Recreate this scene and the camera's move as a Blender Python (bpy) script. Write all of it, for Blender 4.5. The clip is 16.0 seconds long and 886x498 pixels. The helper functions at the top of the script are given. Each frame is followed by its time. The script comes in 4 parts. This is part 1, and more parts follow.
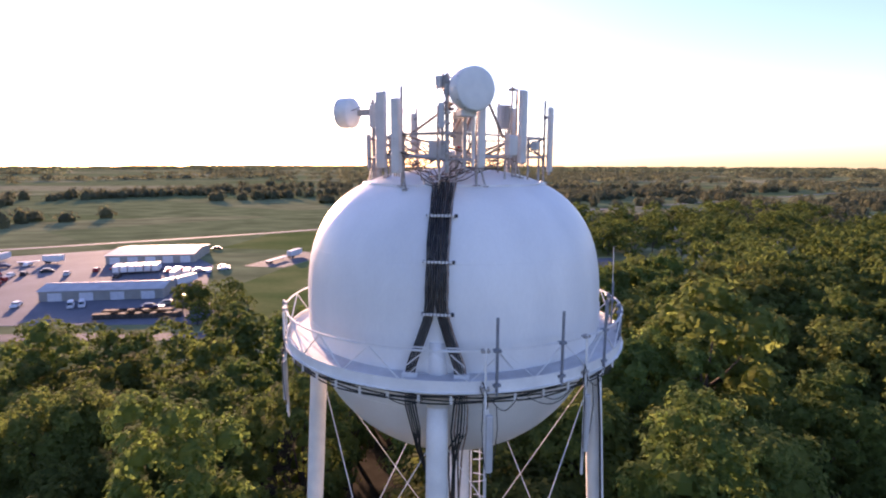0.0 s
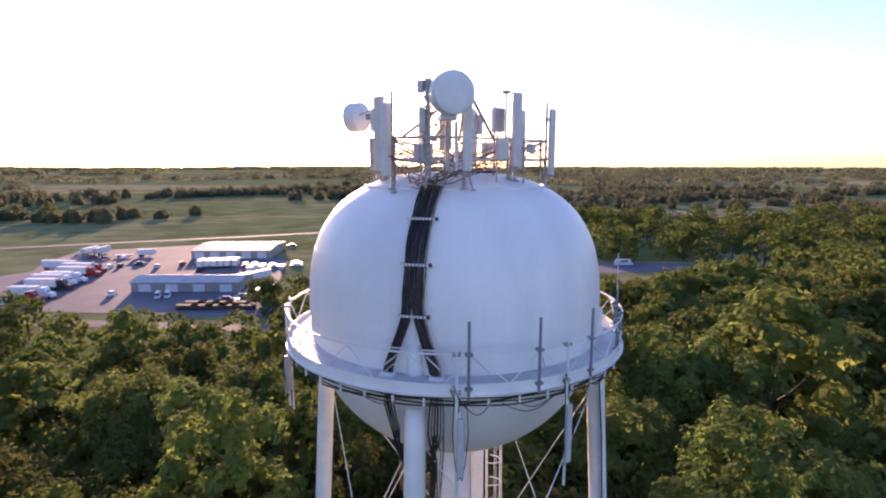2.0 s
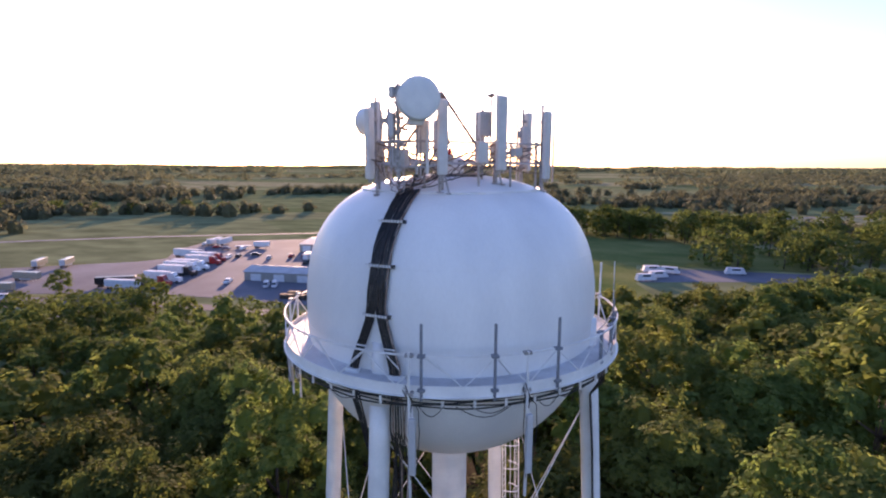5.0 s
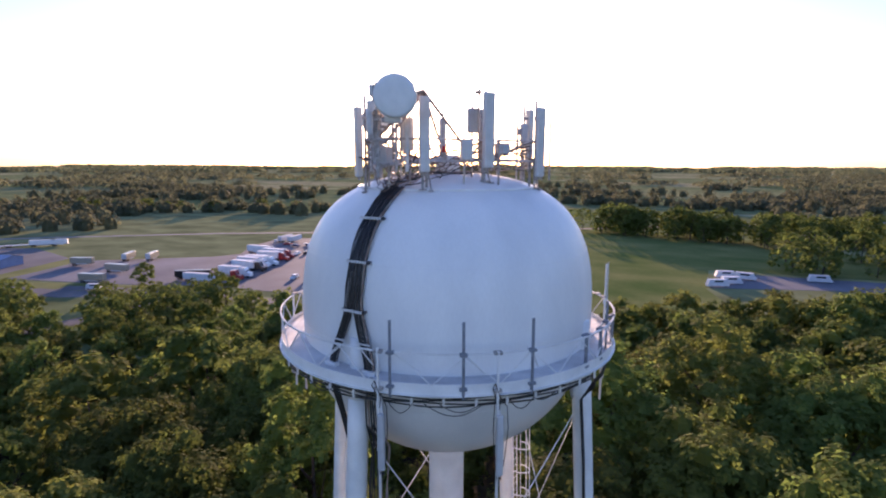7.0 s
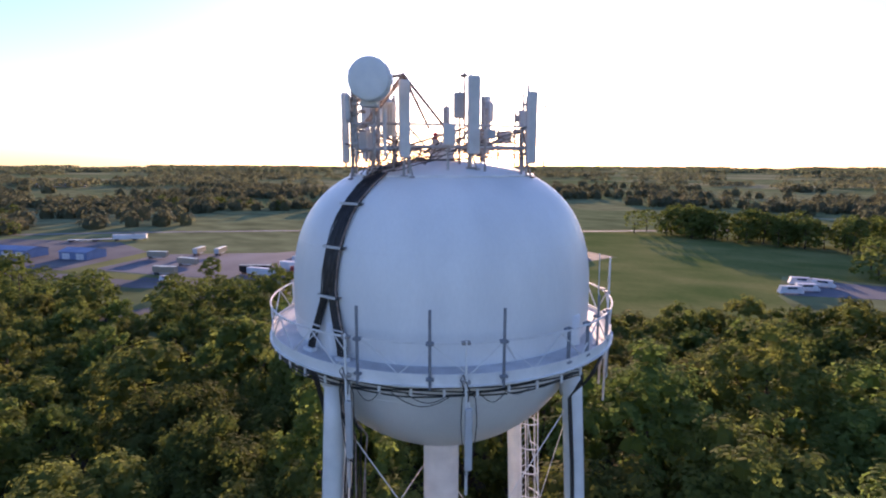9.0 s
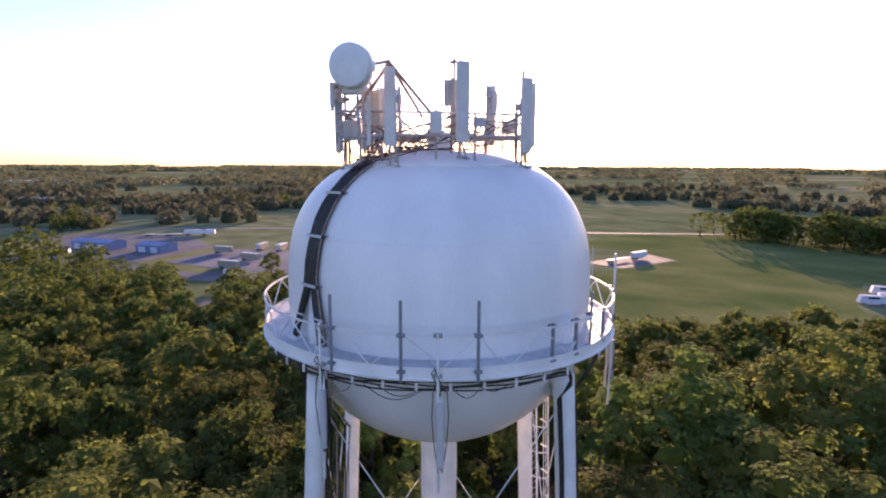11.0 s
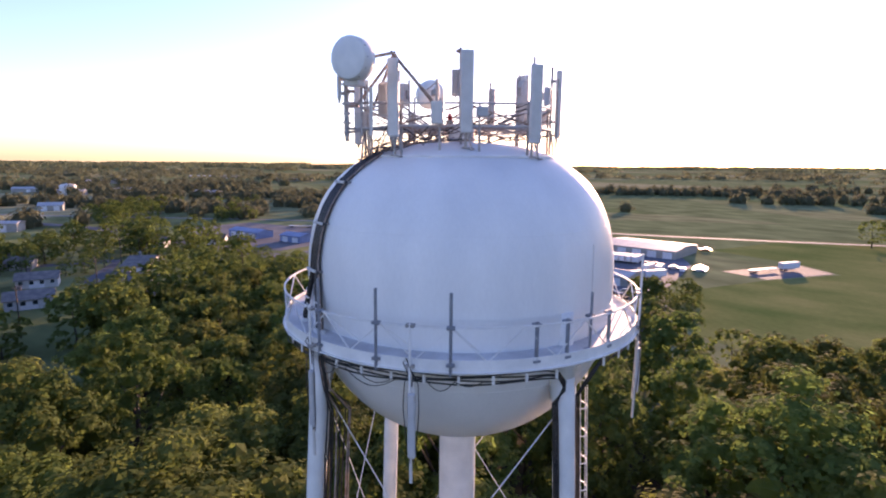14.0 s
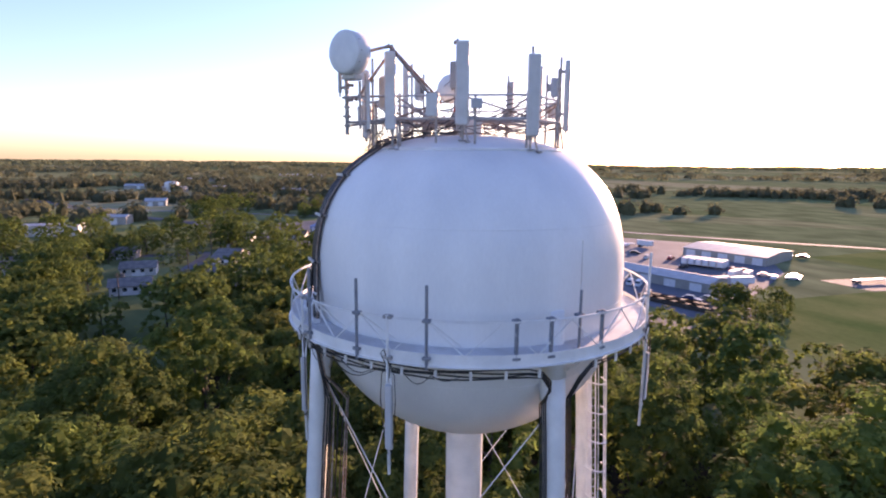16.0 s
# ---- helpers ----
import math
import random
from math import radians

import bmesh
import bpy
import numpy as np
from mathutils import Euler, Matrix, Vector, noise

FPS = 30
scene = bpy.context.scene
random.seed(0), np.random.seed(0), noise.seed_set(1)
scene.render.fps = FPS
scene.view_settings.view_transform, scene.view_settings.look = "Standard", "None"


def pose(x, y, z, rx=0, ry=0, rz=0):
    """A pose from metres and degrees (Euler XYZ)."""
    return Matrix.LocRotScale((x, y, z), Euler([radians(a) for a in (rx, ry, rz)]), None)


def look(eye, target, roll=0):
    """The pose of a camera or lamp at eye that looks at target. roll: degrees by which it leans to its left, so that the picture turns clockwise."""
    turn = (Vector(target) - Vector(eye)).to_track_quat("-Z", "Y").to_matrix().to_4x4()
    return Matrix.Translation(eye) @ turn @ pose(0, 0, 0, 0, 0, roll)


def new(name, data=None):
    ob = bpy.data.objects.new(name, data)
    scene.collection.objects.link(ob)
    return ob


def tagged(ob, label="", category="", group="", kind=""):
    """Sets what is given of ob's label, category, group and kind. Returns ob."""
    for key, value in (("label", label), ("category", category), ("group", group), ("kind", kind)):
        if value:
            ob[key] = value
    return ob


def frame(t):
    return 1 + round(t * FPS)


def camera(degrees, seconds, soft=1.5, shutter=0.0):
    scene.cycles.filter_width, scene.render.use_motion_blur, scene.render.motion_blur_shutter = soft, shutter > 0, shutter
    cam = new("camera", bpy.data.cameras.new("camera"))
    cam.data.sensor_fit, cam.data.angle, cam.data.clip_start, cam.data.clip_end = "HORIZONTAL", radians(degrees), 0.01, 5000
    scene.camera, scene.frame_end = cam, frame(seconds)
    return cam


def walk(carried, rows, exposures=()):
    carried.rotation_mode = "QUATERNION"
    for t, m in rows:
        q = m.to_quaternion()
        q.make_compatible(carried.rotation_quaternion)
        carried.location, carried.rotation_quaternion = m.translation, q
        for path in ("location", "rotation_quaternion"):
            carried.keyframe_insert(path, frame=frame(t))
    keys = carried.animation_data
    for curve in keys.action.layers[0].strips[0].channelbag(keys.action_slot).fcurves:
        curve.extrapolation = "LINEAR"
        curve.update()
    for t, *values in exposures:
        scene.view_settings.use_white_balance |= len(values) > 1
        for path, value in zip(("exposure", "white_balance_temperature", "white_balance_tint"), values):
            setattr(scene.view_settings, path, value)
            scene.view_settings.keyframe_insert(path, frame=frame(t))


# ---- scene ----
cam = camera(77.44, 16.0, soft=2.1)
# seconds, eye x, y, z, then pitch, roll and yaw in degrees; the tower's axis is x = y = 0
PATH = [
    (0, -0.08, -18.8, 36, 81.172, -0.187, 0.869),
    (0.5, 0.541, -18.8, 36.023, 81.157, -0.172, 2.717),
    (1, 1.165, -18.78, 36.039, 81.149, -0.143, 4.577),
    (1.5, 1.766, -18.738, 36.079, 81.176, -0.11, 6.605),
    (2, 2.368, -18.699, 36.088, 81.203, -0.111, 8.402),
    (2.5, 2.976, -18.636, 36.103, 81.247, -0.148, 10.197),
    (3, 3.584, -18.543, 36.15, 81.258, -0.22, 12.045),
    (3.5, 4.192, -18.434, 36.195, 81.239, -0.216, 13.801),
    (4, 4.8, -18.301, 36.228, 81.169, -0.277, 15.714),
    (6.5, 7.755, -17.309, 36.183, 81.127, -0.188, 24.631),
    (7, 8.287, -17.006, 36.152, 81.11, -0.179, 26.473),
    (7.5, 8.811, -16.685, 36.088, 81.128, -0.173, 28.3),
    (8, 9.298, -16.339, 35.993, 81.133, -0.159, 29.858),
    (8.5, 9.728, -15.972, 35.864, 81.146, -0.131, 31.478),
    (9, 10.134, -15.575, 35.737, 81.149, -0.146, 32.932),
    (11.5, 12.026, -13.705, 35.418, 81.131, -0.309, 41.071),
    (12, 12.498, -13.334, 35.421, 81.107, -0.39, 43.179),
    (12.5, 12.926, -12.892, 35.39, 81.088, -0.412, 45.589),
    (13, 13.305, -12.401, 35.358, 81.035, -0.437, 48.083),
    (13.5, 13.68, -11.896, 35.331, 81.021, -0.488, 50.502),
    (14, 14.027, -11.393, 35.225, 80.971, -0.502, 52.793),
    (14.5, 14.35, -10.91, 35.156, 80.96, -0.516, 54.981),
    (15, 14.676, -10.415, 35.098, 80.912, -0.502, 57.161),
    (15.5, 14.966, -9.914, 35.084, 80.893, -0.507, 59.131),
    (16, 15.229, -9.395, 35.058, 80.87, -0.543, 60.994),
]
walk(cam, [(t, pose(x, y, z, rx, ry, rz)) for t, x, y, z, rx, ry, rz in PATH],
     exposures=[(0.0, 1.94, 7350, 50), (4.0, 1.94, 7350, 50), (6.5, 1.72, 6950, 43), (7.5, 1.76, 7000, 44), (9.0, 1.64, 6900, 42), (11.5, 1.92, 7350, 50), (16.0, 1.92, 7300, 50)])

# ---- light ----
SUN_TURN, SUN_UP = 26.6, 7.5
world = bpy.data.worlds.new("sky")
scene.world = world
world.use_nodes = True
wn = world.node_tree.nodes
sky = wn.new("ShaderNodeTexSky")
sky.sky_type, sky.sun_disc = "NISHITA", False
sky.sun_elevation, sky.sun_rotation = radians(SUN_UP), radians(-SUN_TURN)
sky.altitude, sky.air_density, sky.dust_density, sky.ozone_density = 200.0, 1.0, 0.6, 3.7
wn["Background"].inputs["Strength"].default_value = 0.14
world.node_tree.links.new(sky.outputs["Color"], wn["Background"].inputs["Color"])
sun = new("sun", bpy.data.lights.new("sun", "SUN"))
sun.data.energy, sun.data.angle, sun.data.color = 3.6, radians(0.6), (1.0, 0.78, 0.5)
to_sun = Vector((-math.sin(radians(SUN_TURN)) * math.cos(radians(SUN_UP)), math.cos(radians(SUN_TURN)) * math.cos(radians(SUN_UP)), math.sin(radians(SUN_UP))))
sun.matrix_world = look(to_sun * 300, (0, 0, 0))


# ---- materials ----
def mat(name, c1, c2, scale=2.0, rough=0.6, metal=0.0, bump=0.0, fine=30.0, spread=0.0, stretch=(1, 1, 1), grain=0.12, gloss=0.5):
    """A surface that wanders between two colours, with fine grain, a little relief and some spread from object to object."""
    m = bpy.data.materials.new(name)
    m.use_nodes = True
    n, l = m.node_tree.nodes, m.node_tree.links
    b = n["Principled BSDF"]
    tc, mp = n.new("ShaderNodeTexCoord"), n.new("ShaderNodeMapping")
    mp.inputs["Scale"].default_value = stretch
    l.new(tc.outputs["Object"], mp.inputs["Vector"])
    big, small = n.new("ShaderNodeTexNoise"), n.new("ShaderNodeTexNoise")
    for t, s, d in ((big, scale, 5.0), (small, fine, 4.0)):
        t.inputs["Scale"].default_value, t.inputs["Detail"].default_value = s, d
        l.new(mp.outputs["Vector"], t.inputs["Vector"])
    ramp = n.new("ShaderNodeValToRGB")
    ramp.color_ramp.elements[0].position, ramp.color_ramp.elements[1].position = 0.32, 0.68
    ramp.color_ramp.elements[0].color, ramp.color_ramp.elements[1].color = (*c1, 1), (*c2, 1)
    l.new(big.outputs["Fac"], ramp.inputs["Fac"])
    hsv = n.new("ShaderNodeHueSaturation")
    l.new(ramp.outputs["Color"], hsv.inputs["Color"])
    g = n.new("ShaderNodeMapRange")
    g.inputs["To Min"].default_value, g.inputs["To Max"].default_value = 1 - grain, 1 + grain
    l.new(small.outputs["Fac"], g.inputs["Value"])
    if spread:
        oi, mr, mu = n.new("ShaderNodeObjectInfo"), n.new("ShaderNodeMapRange"), n.new("ShaderNodeMath")
        mr.inputs["To Min"].default_value, mr.inputs["To Max"].default_value = 1 - spread, 1 + spread
        mu.operation = "MULTIPLY"
        l.new(oi.outputs["Random"], mr.inputs["Value"])
        l.new(mr.outputs["Result"], mu.inputs[0])
        l.new(g.outputs["Result"], mu.inputs[1])
        l.new(mu.outputs["Value"], hsv.inputs["Value"])
    else:
        l.new(g.outputs["Result"], hsv.inputs["Value"])
    l.new(hsv.outputs["Color"], b.inputs["Base Color"])
    rr = n.new("ShaderNodeMapRange")
    rr.inputs["To Min"].default_value, rr.inputs["To Max"].default_value = max(0.02, rough - 0.1), min(1.0, rough + 0.1)
    l.new(small.outputs["Fac"], rr.inputs["Value"])
    l.new(rr.outputs["Result"], b.inputs["Roughness"])
    b.inputs["Metallic"].default_value, b.inputs["Specular IOR Level"].default_value = metal, gloss
    if bump:
        bp = n.new("ShaderNodeBump")
        bp.inputs["Strength"].default_value, bp.inputs["Distance"].default_value = bump, 0.05
        l.new(small.outputs["Fac"], bp.inputs["Height"])
        l.new(bp.outputs["Normal"], b.inputs["Normal"])
    return m


def leaf_mat(name, dark, light, through_light=0.35, low=0.74, high=1.36):
    m = bpy.data.materials.new(name)
    m.use_nodes = True
    n, l = m.node_tree.nodes, m.node_tree.links
    b, out = n["Principled BSDF"], n["Material Output"]
    geo, oi = n.new("ShaderNodeNewGeometry"), n.new("ShaderNodeObjectInfo")
    ramp = n.new("ShaderNodeValToRGB")
    ramp.color_ramp.elements[0].color, ramp.color_ramp.elements[1].color = (*dark, 1), (*light, 1)
    l.new(geo.outputs["Random Per Island"], ramp.inputs["Fac"])
    hsv = n.new("ShaderNodeHueSaturation")
    for out_, lo, hi in (("Value", low, high), ("Hue", 0.465, 0.515)):
        mr = n.new("ShaderNodeMapRange")
        mr.inputs["To Min"].default_value, mr.inputs["To Max"].default_value = lo, hi
        if out_ == "Hue":
            fr, mu = n.new("ShaderNodeMath"), n.new("ShaderNodeMath")
            mu.operation, fr.operation = "MULTIPLY", "FRACT"
            mu.inputs[1].default_value = 7.31
            l.new(oi.outputs["Random"], mu.inputs[0])
            l.new(mu.outputs["Value"], fr.inputs[0])
            l.new(fr.outputs["Value"], mr.inputs["Value"])
        else:
            l.new(oi.outputs["Random"], mr.inputs["Value"])
        l.new(mr.outputs["Result"], hsv.inputs[out_])
    l.new(ramp.outputs["Color"], hsv.inputs["Color"])
    l.new(hsv.outputs["Color"], b.inputs["Base Color"])
    b.inputs["Roughness"].default_value, b.inputs["Specular IOR Level"].default_value = 0.85, 0.12
    tr, mx = n.new("ShaderNodeBsdfTranslucent"), n.new("ShaderNodeMixShader")
    mx.inputs["Fac"].default_value = through_light
    l.new(hsv.outputs["Color"], tr.inputs["Color"])
    l.new(b.outputs["BSDF"], mx.inputs[1])
    l.new(tr.outputs["BSDF"], mx.inputs[2])
    l.new(mx.outputs["Shader"], out.inputs["Surface"])
    return m


TANK_WHITE = mat("tank_paint", (0.65, 0.655, 0.645), (0.79, 0.785, 0.76), 0.45, 0.45, bump=0.03, fine=14.0, stretch=(1, 1, 0.45), grain=0.05)
STEEL_WHITE = mat("steel_paint", (0.64, 0.64, 0.62), (0.78, 0.77, 0.74), 1.5, 0.5, bump=0.05, grain=0.1)
RADOME = mat("radome", (0.53, 0.51, 0.48), (0.62, 0.6, 0.57), 3.0, 0.5, grain=0.05, spread=0.06)
DISH_WHITE = mat("dish_white", (0.64, 0.65, 0.63), (0.73, 0.73, 0.7), 3.0, 0.45, grain=0.04)
DECK = mat("deck_paint", (0.43, 0.42, 0.42), (0.62, 0.62, 0.62), 1.1, 0.6, bump=0.1, fine=10.0, grain=0.15)
RADOME_GREY = mat("radome_grey", (0.4, 0.41, 0.41), (0.48, 0.48, 0.48), 3.0, 0.5, grain=0.06, spread=0.08)
GALVANISED = mat("galvanised", (0.26, 0.24, 0.23), (0.44, 0.42, 0.4), 7.0, 0.55, metal=0.3, grain=0.15, spread=0.1)
GREY_PIPE = mat("grey_pipe", (0.16, 0.18, 0.21), (0.24, 0.26, 0.29), 6.0, 0.5, metal=0.3, grain=0.12)
RUST = mat("rusty_steel", (0.22, 0.13, 0.09), (0.4, 0.33, 0.29), 8.0, 0.75, metal=0.2, grain=0.2, spread=0.15)
CABLE = mat("cable_jacket", (0.012, 0.011, 0.011), (0.03, 0.026, 0.025), 6.0, 0.45, grain=0.2, spread=0.4)
RED_GLASS = mat("red_glass", (0.5, 0.03, 0.02), (0.6, 0.05, 0.03), 6.0, 0.2)
BARK = mat("bark", (0.05, 0.035, 0.025), (0.11, 0.085, 0.065), 3.0, 0.9, bump=0.6, fine=14.0, stretch=(1, 1, 0.25), spread=0.2)
LEAF = leaf_mat("leaves", (0.095, 0.14, 0.038), (0.155, 0.2, 0.054), 0.6)
# greyer, bluer copy of LEAF: distance haze put into the leaf colour
LEAF_HAZED = leaf_mat("hazed_leaves", (0.105, 0.12, 0.07), (0.145, 0.16, 0.09), 0.5)


# ---- shapes ----
class Geo:
    """Vertices and faces of one mesh, gathered shape by shape."""

    def __init__(self):
        self.v, self.f = [], []

    def add(self, verts, faces, m=None):
        k = len(self.v)
        self.v += [tuple(m @ Vector(p)) for p in verts] if m else [tuple(p) for p in verts]
        self.f += [tuple(i + k for i in f) for f in faces]
        return self

    def box(self, x, y, z, m=None, bevel=0.0):
        """A box of that size about the origin, its upright edges and rims chamfered."""
        b = min(bevel, x / 2.2, y / 2.2, z / 2.2)
        if b <= 0:
            v = [(i * x / 2, j * y / 2, k * z / 2) for k in (-1, 1) for i, j in ((-1, -1), (1, -1), (1, 1), (-1, 1))]
            return self.add(v, [(3, 2, 1, 0), (4, 5, 6, 7), (0, 1, 5, 4), (1, 2, 6, 5), (2, 3, 7, 6), (3, 0, 4, 7)], m)
        def loop(s, zz):
            a, c = x / 2 - s, y / 2 - s
            return [(-a + b, -c, zz), (a - b, -c, zz), (a, -c + b, zz), (a, c - b, zz), (a - b, c, zz), (-a + b, c, zz), (-a, c - b, zz), (-a, -c + b, zz)]
        return self.loops([loop(b * 0.6, -z / 2), loop(0, -z / 2 + b), loop(0, z / 2 - b), loop(b * 0.6, z / 2)], m)

    def loops(self, rings, m=None, caps=True, closed=False):
        """A skin over rings of equal count."""
        n, v, f = len(rings[0]), [p for r in rings for p in r], []
        for k in range(len(rings) - (0 if closed else 1)):
            a, b = k * n, (k + 1) % len(rings) * n
            f += [(a + i, a + (i + 1) % n, b + (i + 1) % n, b + i) for i in range(n)]
        if caps and not closed:
            f += [tuple(range(n - 1, -1, -1)), tuple(range((len(rings) - 1) * n, len(rings) * n))]
        return self.add(v, f, m)

    def tube(self, points, r, n=8, closed=False, r_end=None):
        """A round bar along a line of points."""
        pts = [Vector(p) for p in points]
        rings, up = [], None
        for i, p in enumerate(pts):
            a = pts[(i - 1) % len(pts)] if (i or closed) else p
            c = pts[(i + 1) % len(pts)] if (i < len(pts) - 1 or closed) else p
            d = (c - a).normalized()
            if up is None:
                up = d.orthogonal().normalized()
            up = (up - d * up.dot(d)).normalized()
            side = d.cross(up)
            rr = r if r_end is None else r + (r_end - r) * i / (len(pts) - 1)
            rings.append([p + (up * math.cos(t) + side * math.sin(t)) * rr for t in (2 * math.pi * j / n for j in range(n))])
        return self.loops(rings, closed=closed)

    def turned(self, profile, n=48, m=None):
        """A body turned about z from (radius, height) pairs."""
        rings = [[(r * math.cos(t), r * math.sin(t), z) for t in (2 * math.pi * j / n for j in range(n))] for r, z in profile]
        return self.loops(rings, m)

    def mesh(self, name, material, smooth=False):
        me = bpy.data.meshes.new(name)
        me.from_pydata(self.v, [], self.f)
        me.materials.append(material)
        if smooth:
            me.shade_smooth()
        me.update()
        return me


def part(name, geo, material, parent=None, label="", smooth=False, at=None):
    me = geo if isinstance(geo, bpy.types.Mesh) else geo.mesh(name, material, smooth)
    ob = new(name, me)
    if parent:
        ob.parent = parent
    if at is not None:
        ob.matrix_basis = at
    if label:
        ob["label"] = label
    return ob


def thing(name, label, category, group="", at=None):
    ob = tagged(new(name), label, category, group)
    if at is not None:
        ob.matrix_basis = at
    return ob


def polar(r, deg, z):
    return Vector((r * math.cos(radians(deg)), r * math.sin(radians(deg)), z))


def beam(g, a, b, w, h):
    """A square bar from a to b."""
    a, b = Vector(a), Vector(b)
    d = b - a
    return g.box(w, h, d.length, Matrix.Translation((a + b) / 2) @ d.to_track_quat("Z", "Y").to_matrix().to_4x4())


# ---- the water tower ----
R_TANK, Z_LOW, Z_HIGH, UP, DOWN, SQUARE = 4.9, 31.1, 31.4, 4.42, 4.75, 2.7
R_RAIL, Z_RAIL, Z_FLOOR = 5.62, 31.4, 30.5
LEGS = (-95, -3.8, 85, 174.5)


def shell(z):
    """The tank's radius at a height."""
    if z > Z_HIGH:
        return R_TANK * max(0.0, 1 - ((z - Z_HIGH) / UP) ** SQUARE) ** (1 / SQUARE)
    return R_TANK * math.sqrt(max(0.0, 1 - ((Z_LOW - z) / DOWN) ** 2)) if z < Z_LOW else R_TANK


def dome(r):
    """The height of the tank's roof at a radius."""
    return Z_HIGH + UP * (1 - (r / R_TANK) ** SQUARE) ** (1 / SQUARE)


def leg_axis(deg, z):
    return polar(4.85 + (29.5 - z) * 0.062, deg, z)


tower = thing("water_tower", "white painted steel water tower on four tubular legs among trees", "water tower")
profile = [(R_TANK * math.cos(a), Z_LOW + DOWN * math.sin(a)) for a in (radians(-88 + 4 * i) for i in range(22))]
profile += [(R_TANK, Z_LOW), (R_TANK, Z_HIGH)]
profile += [(R_TANK * math.cos(a) ** (2 / SQUARE), Z_HIGH + UP * math.sin(a) ** (2 / SQUARE)) for a in (radians(90 * (i / 30) ** 1.2) for i in range(1, 30))] + [(0.05, Z_HIGH + UP)]
part("tank", Geo().turned(profile, 96), TANK_WHITE, tower, "smooth white painted steel tank", True)
for z in (29.3, 31.1, 33.4):
    part("weld_seam", Geo().tube([polar(shell(z) + 0.001, 360 * i / 96, z) for i in range(96)], 0.008, 6, True), TANK_WHITE, tower)
for deg in LEGS:
    g = Geo()
    g.tube([leg_axis(deg, z) for z in (-0.3, 28.6, 29.6)], 0.3, 24)
    g.tube([leg_axis(deg, 29.6), leg_axis(deg, 30.6) * 0.998, polar(4.78, deg, 31.35)], 0.3, 24, r_end=0.24)
    part("leg", g, STEEL_WHITE, tower, smooth=True)
    # fillet plates that run the leg into the bowl
    g = Geo()
    for side in (-1, 1):
        rows_ = []
        for k in range(9):
            z, u = 28.9 + 0.18 * k, k / 8
            p = leg_axis(deg, z) + polar(0.25, deg + side * 90, 0) - polar(0.1, deg, 0)
            q = p - polar(0.04, deg, 0)
            q = q.lerp(polar(shell(z) - 0.02, deg + side * (2.6 + 4.0 * u * u), z), min(1.0, 0.25 + 1.1 * u))
            rows_.append([p, (p + q) / 2, q, q - polar(0.04, deg, 0), p - polar(0.05, deg, 0)])
        g.loops(rows_)
    part("leg_gusset", g, STEEL_WHITE, tower, smooth=True)
part("riser_pipe", Geo().turned([(0.63, -0.2), (0.63, 26.2), (0.78, 26.75)], 40), STEEL_WHITE, tower, "wide white central riser pipe", True)

# balcony: plate floor, outer girder, top rail, uprights and slanting braces
ring = lambda r, z, n=96: [polar(r, 360 * i / n, z) for i in range(n)]
part("balcony_floor", Geo().loops([ring(4.86, Z_FLOOR), ring(5.6, Z_FLOOR), ring(5.6, Z_FLOOR - 0.03), ring(4.8, Z_FLOOR - 0.03)], closed=True), DECK, tower)
part("balcony_girder", Geo().loops([ring(5.6, Z_FLOOR + 0.09), ring(5.63, Z_FLOOR + 0.09), ring(5.63, Z_FLOOR - 0.2), ring(5.6, Z_FLOOR - 0.2)], closed=True), STEEL_WHITE, tower)
part("girder_flange", Geo().loops([ring(5.5, Z_FLOOR - 0.2), ring(5.7, Z_FLOOR - 0.2), ring(5.7, Z_FLOOR - 0.225), ring(5.5, Z_FLOOR - 0.225)], closed=True), STEEL_WHITE, tower)
part("top_rail", Geo().loops([ring(5.6, Z_RAIL), ring(5.645, Z_RAIL), ring(5.645, Z_RAIL - 0.045), ring(5.6, Z_RAIL - 0.045)], closed=True), STEEL_WHITE, tower)
BAYS = 20
for i in range(BAYS):
    a, b, c = 360 / BAYS * i + 4, 360 / BAYS * (i + 0.5) + 4, 360 / BAYS * (i + 1) + 4
    for p, q in ((a, b), (c, b)):
        part("rail_brace", beam(Geo(), polar(R_RAIL, p, Z_FLOOR + 0.05), polar(R_RAIL, q, Z_RAIL - 0.05), 0.036, 0.02), STEEL_WHITE, tower)
for i in range(0, BAYS, 2):
    a = 360 / BAYS * i + 4
    part("floor_bracket", beam(Geo(), polar(shell(29.6), a, 29.6), polar(5.55, a, Z_FLOOR - 0.12), 0.05, 0.05), STEEL_WHITE, tower)

# crossed tie rods between neighbouring legs, and from legs to riser
for i in range(4):
    a, b = LEGS[i], LEGS[(i + 1) % 4]
    for hi, lo in ((28.8, 17.0), (16.6, 2.0)):
        for p, q in ((a, b), (b, a)):
            s, e = leg_axis(p, hi), leg_axis(q, lo)
            part("tie_rod", Geo().tube([s, e], 0.017, 8), STEEL_WHITE, tower)
    part("strut", Geo().tube([leg_axis(a, 16.8), leg_axis(b, 16.8)], 0.11, 12), STEEL_WHITE, tower)

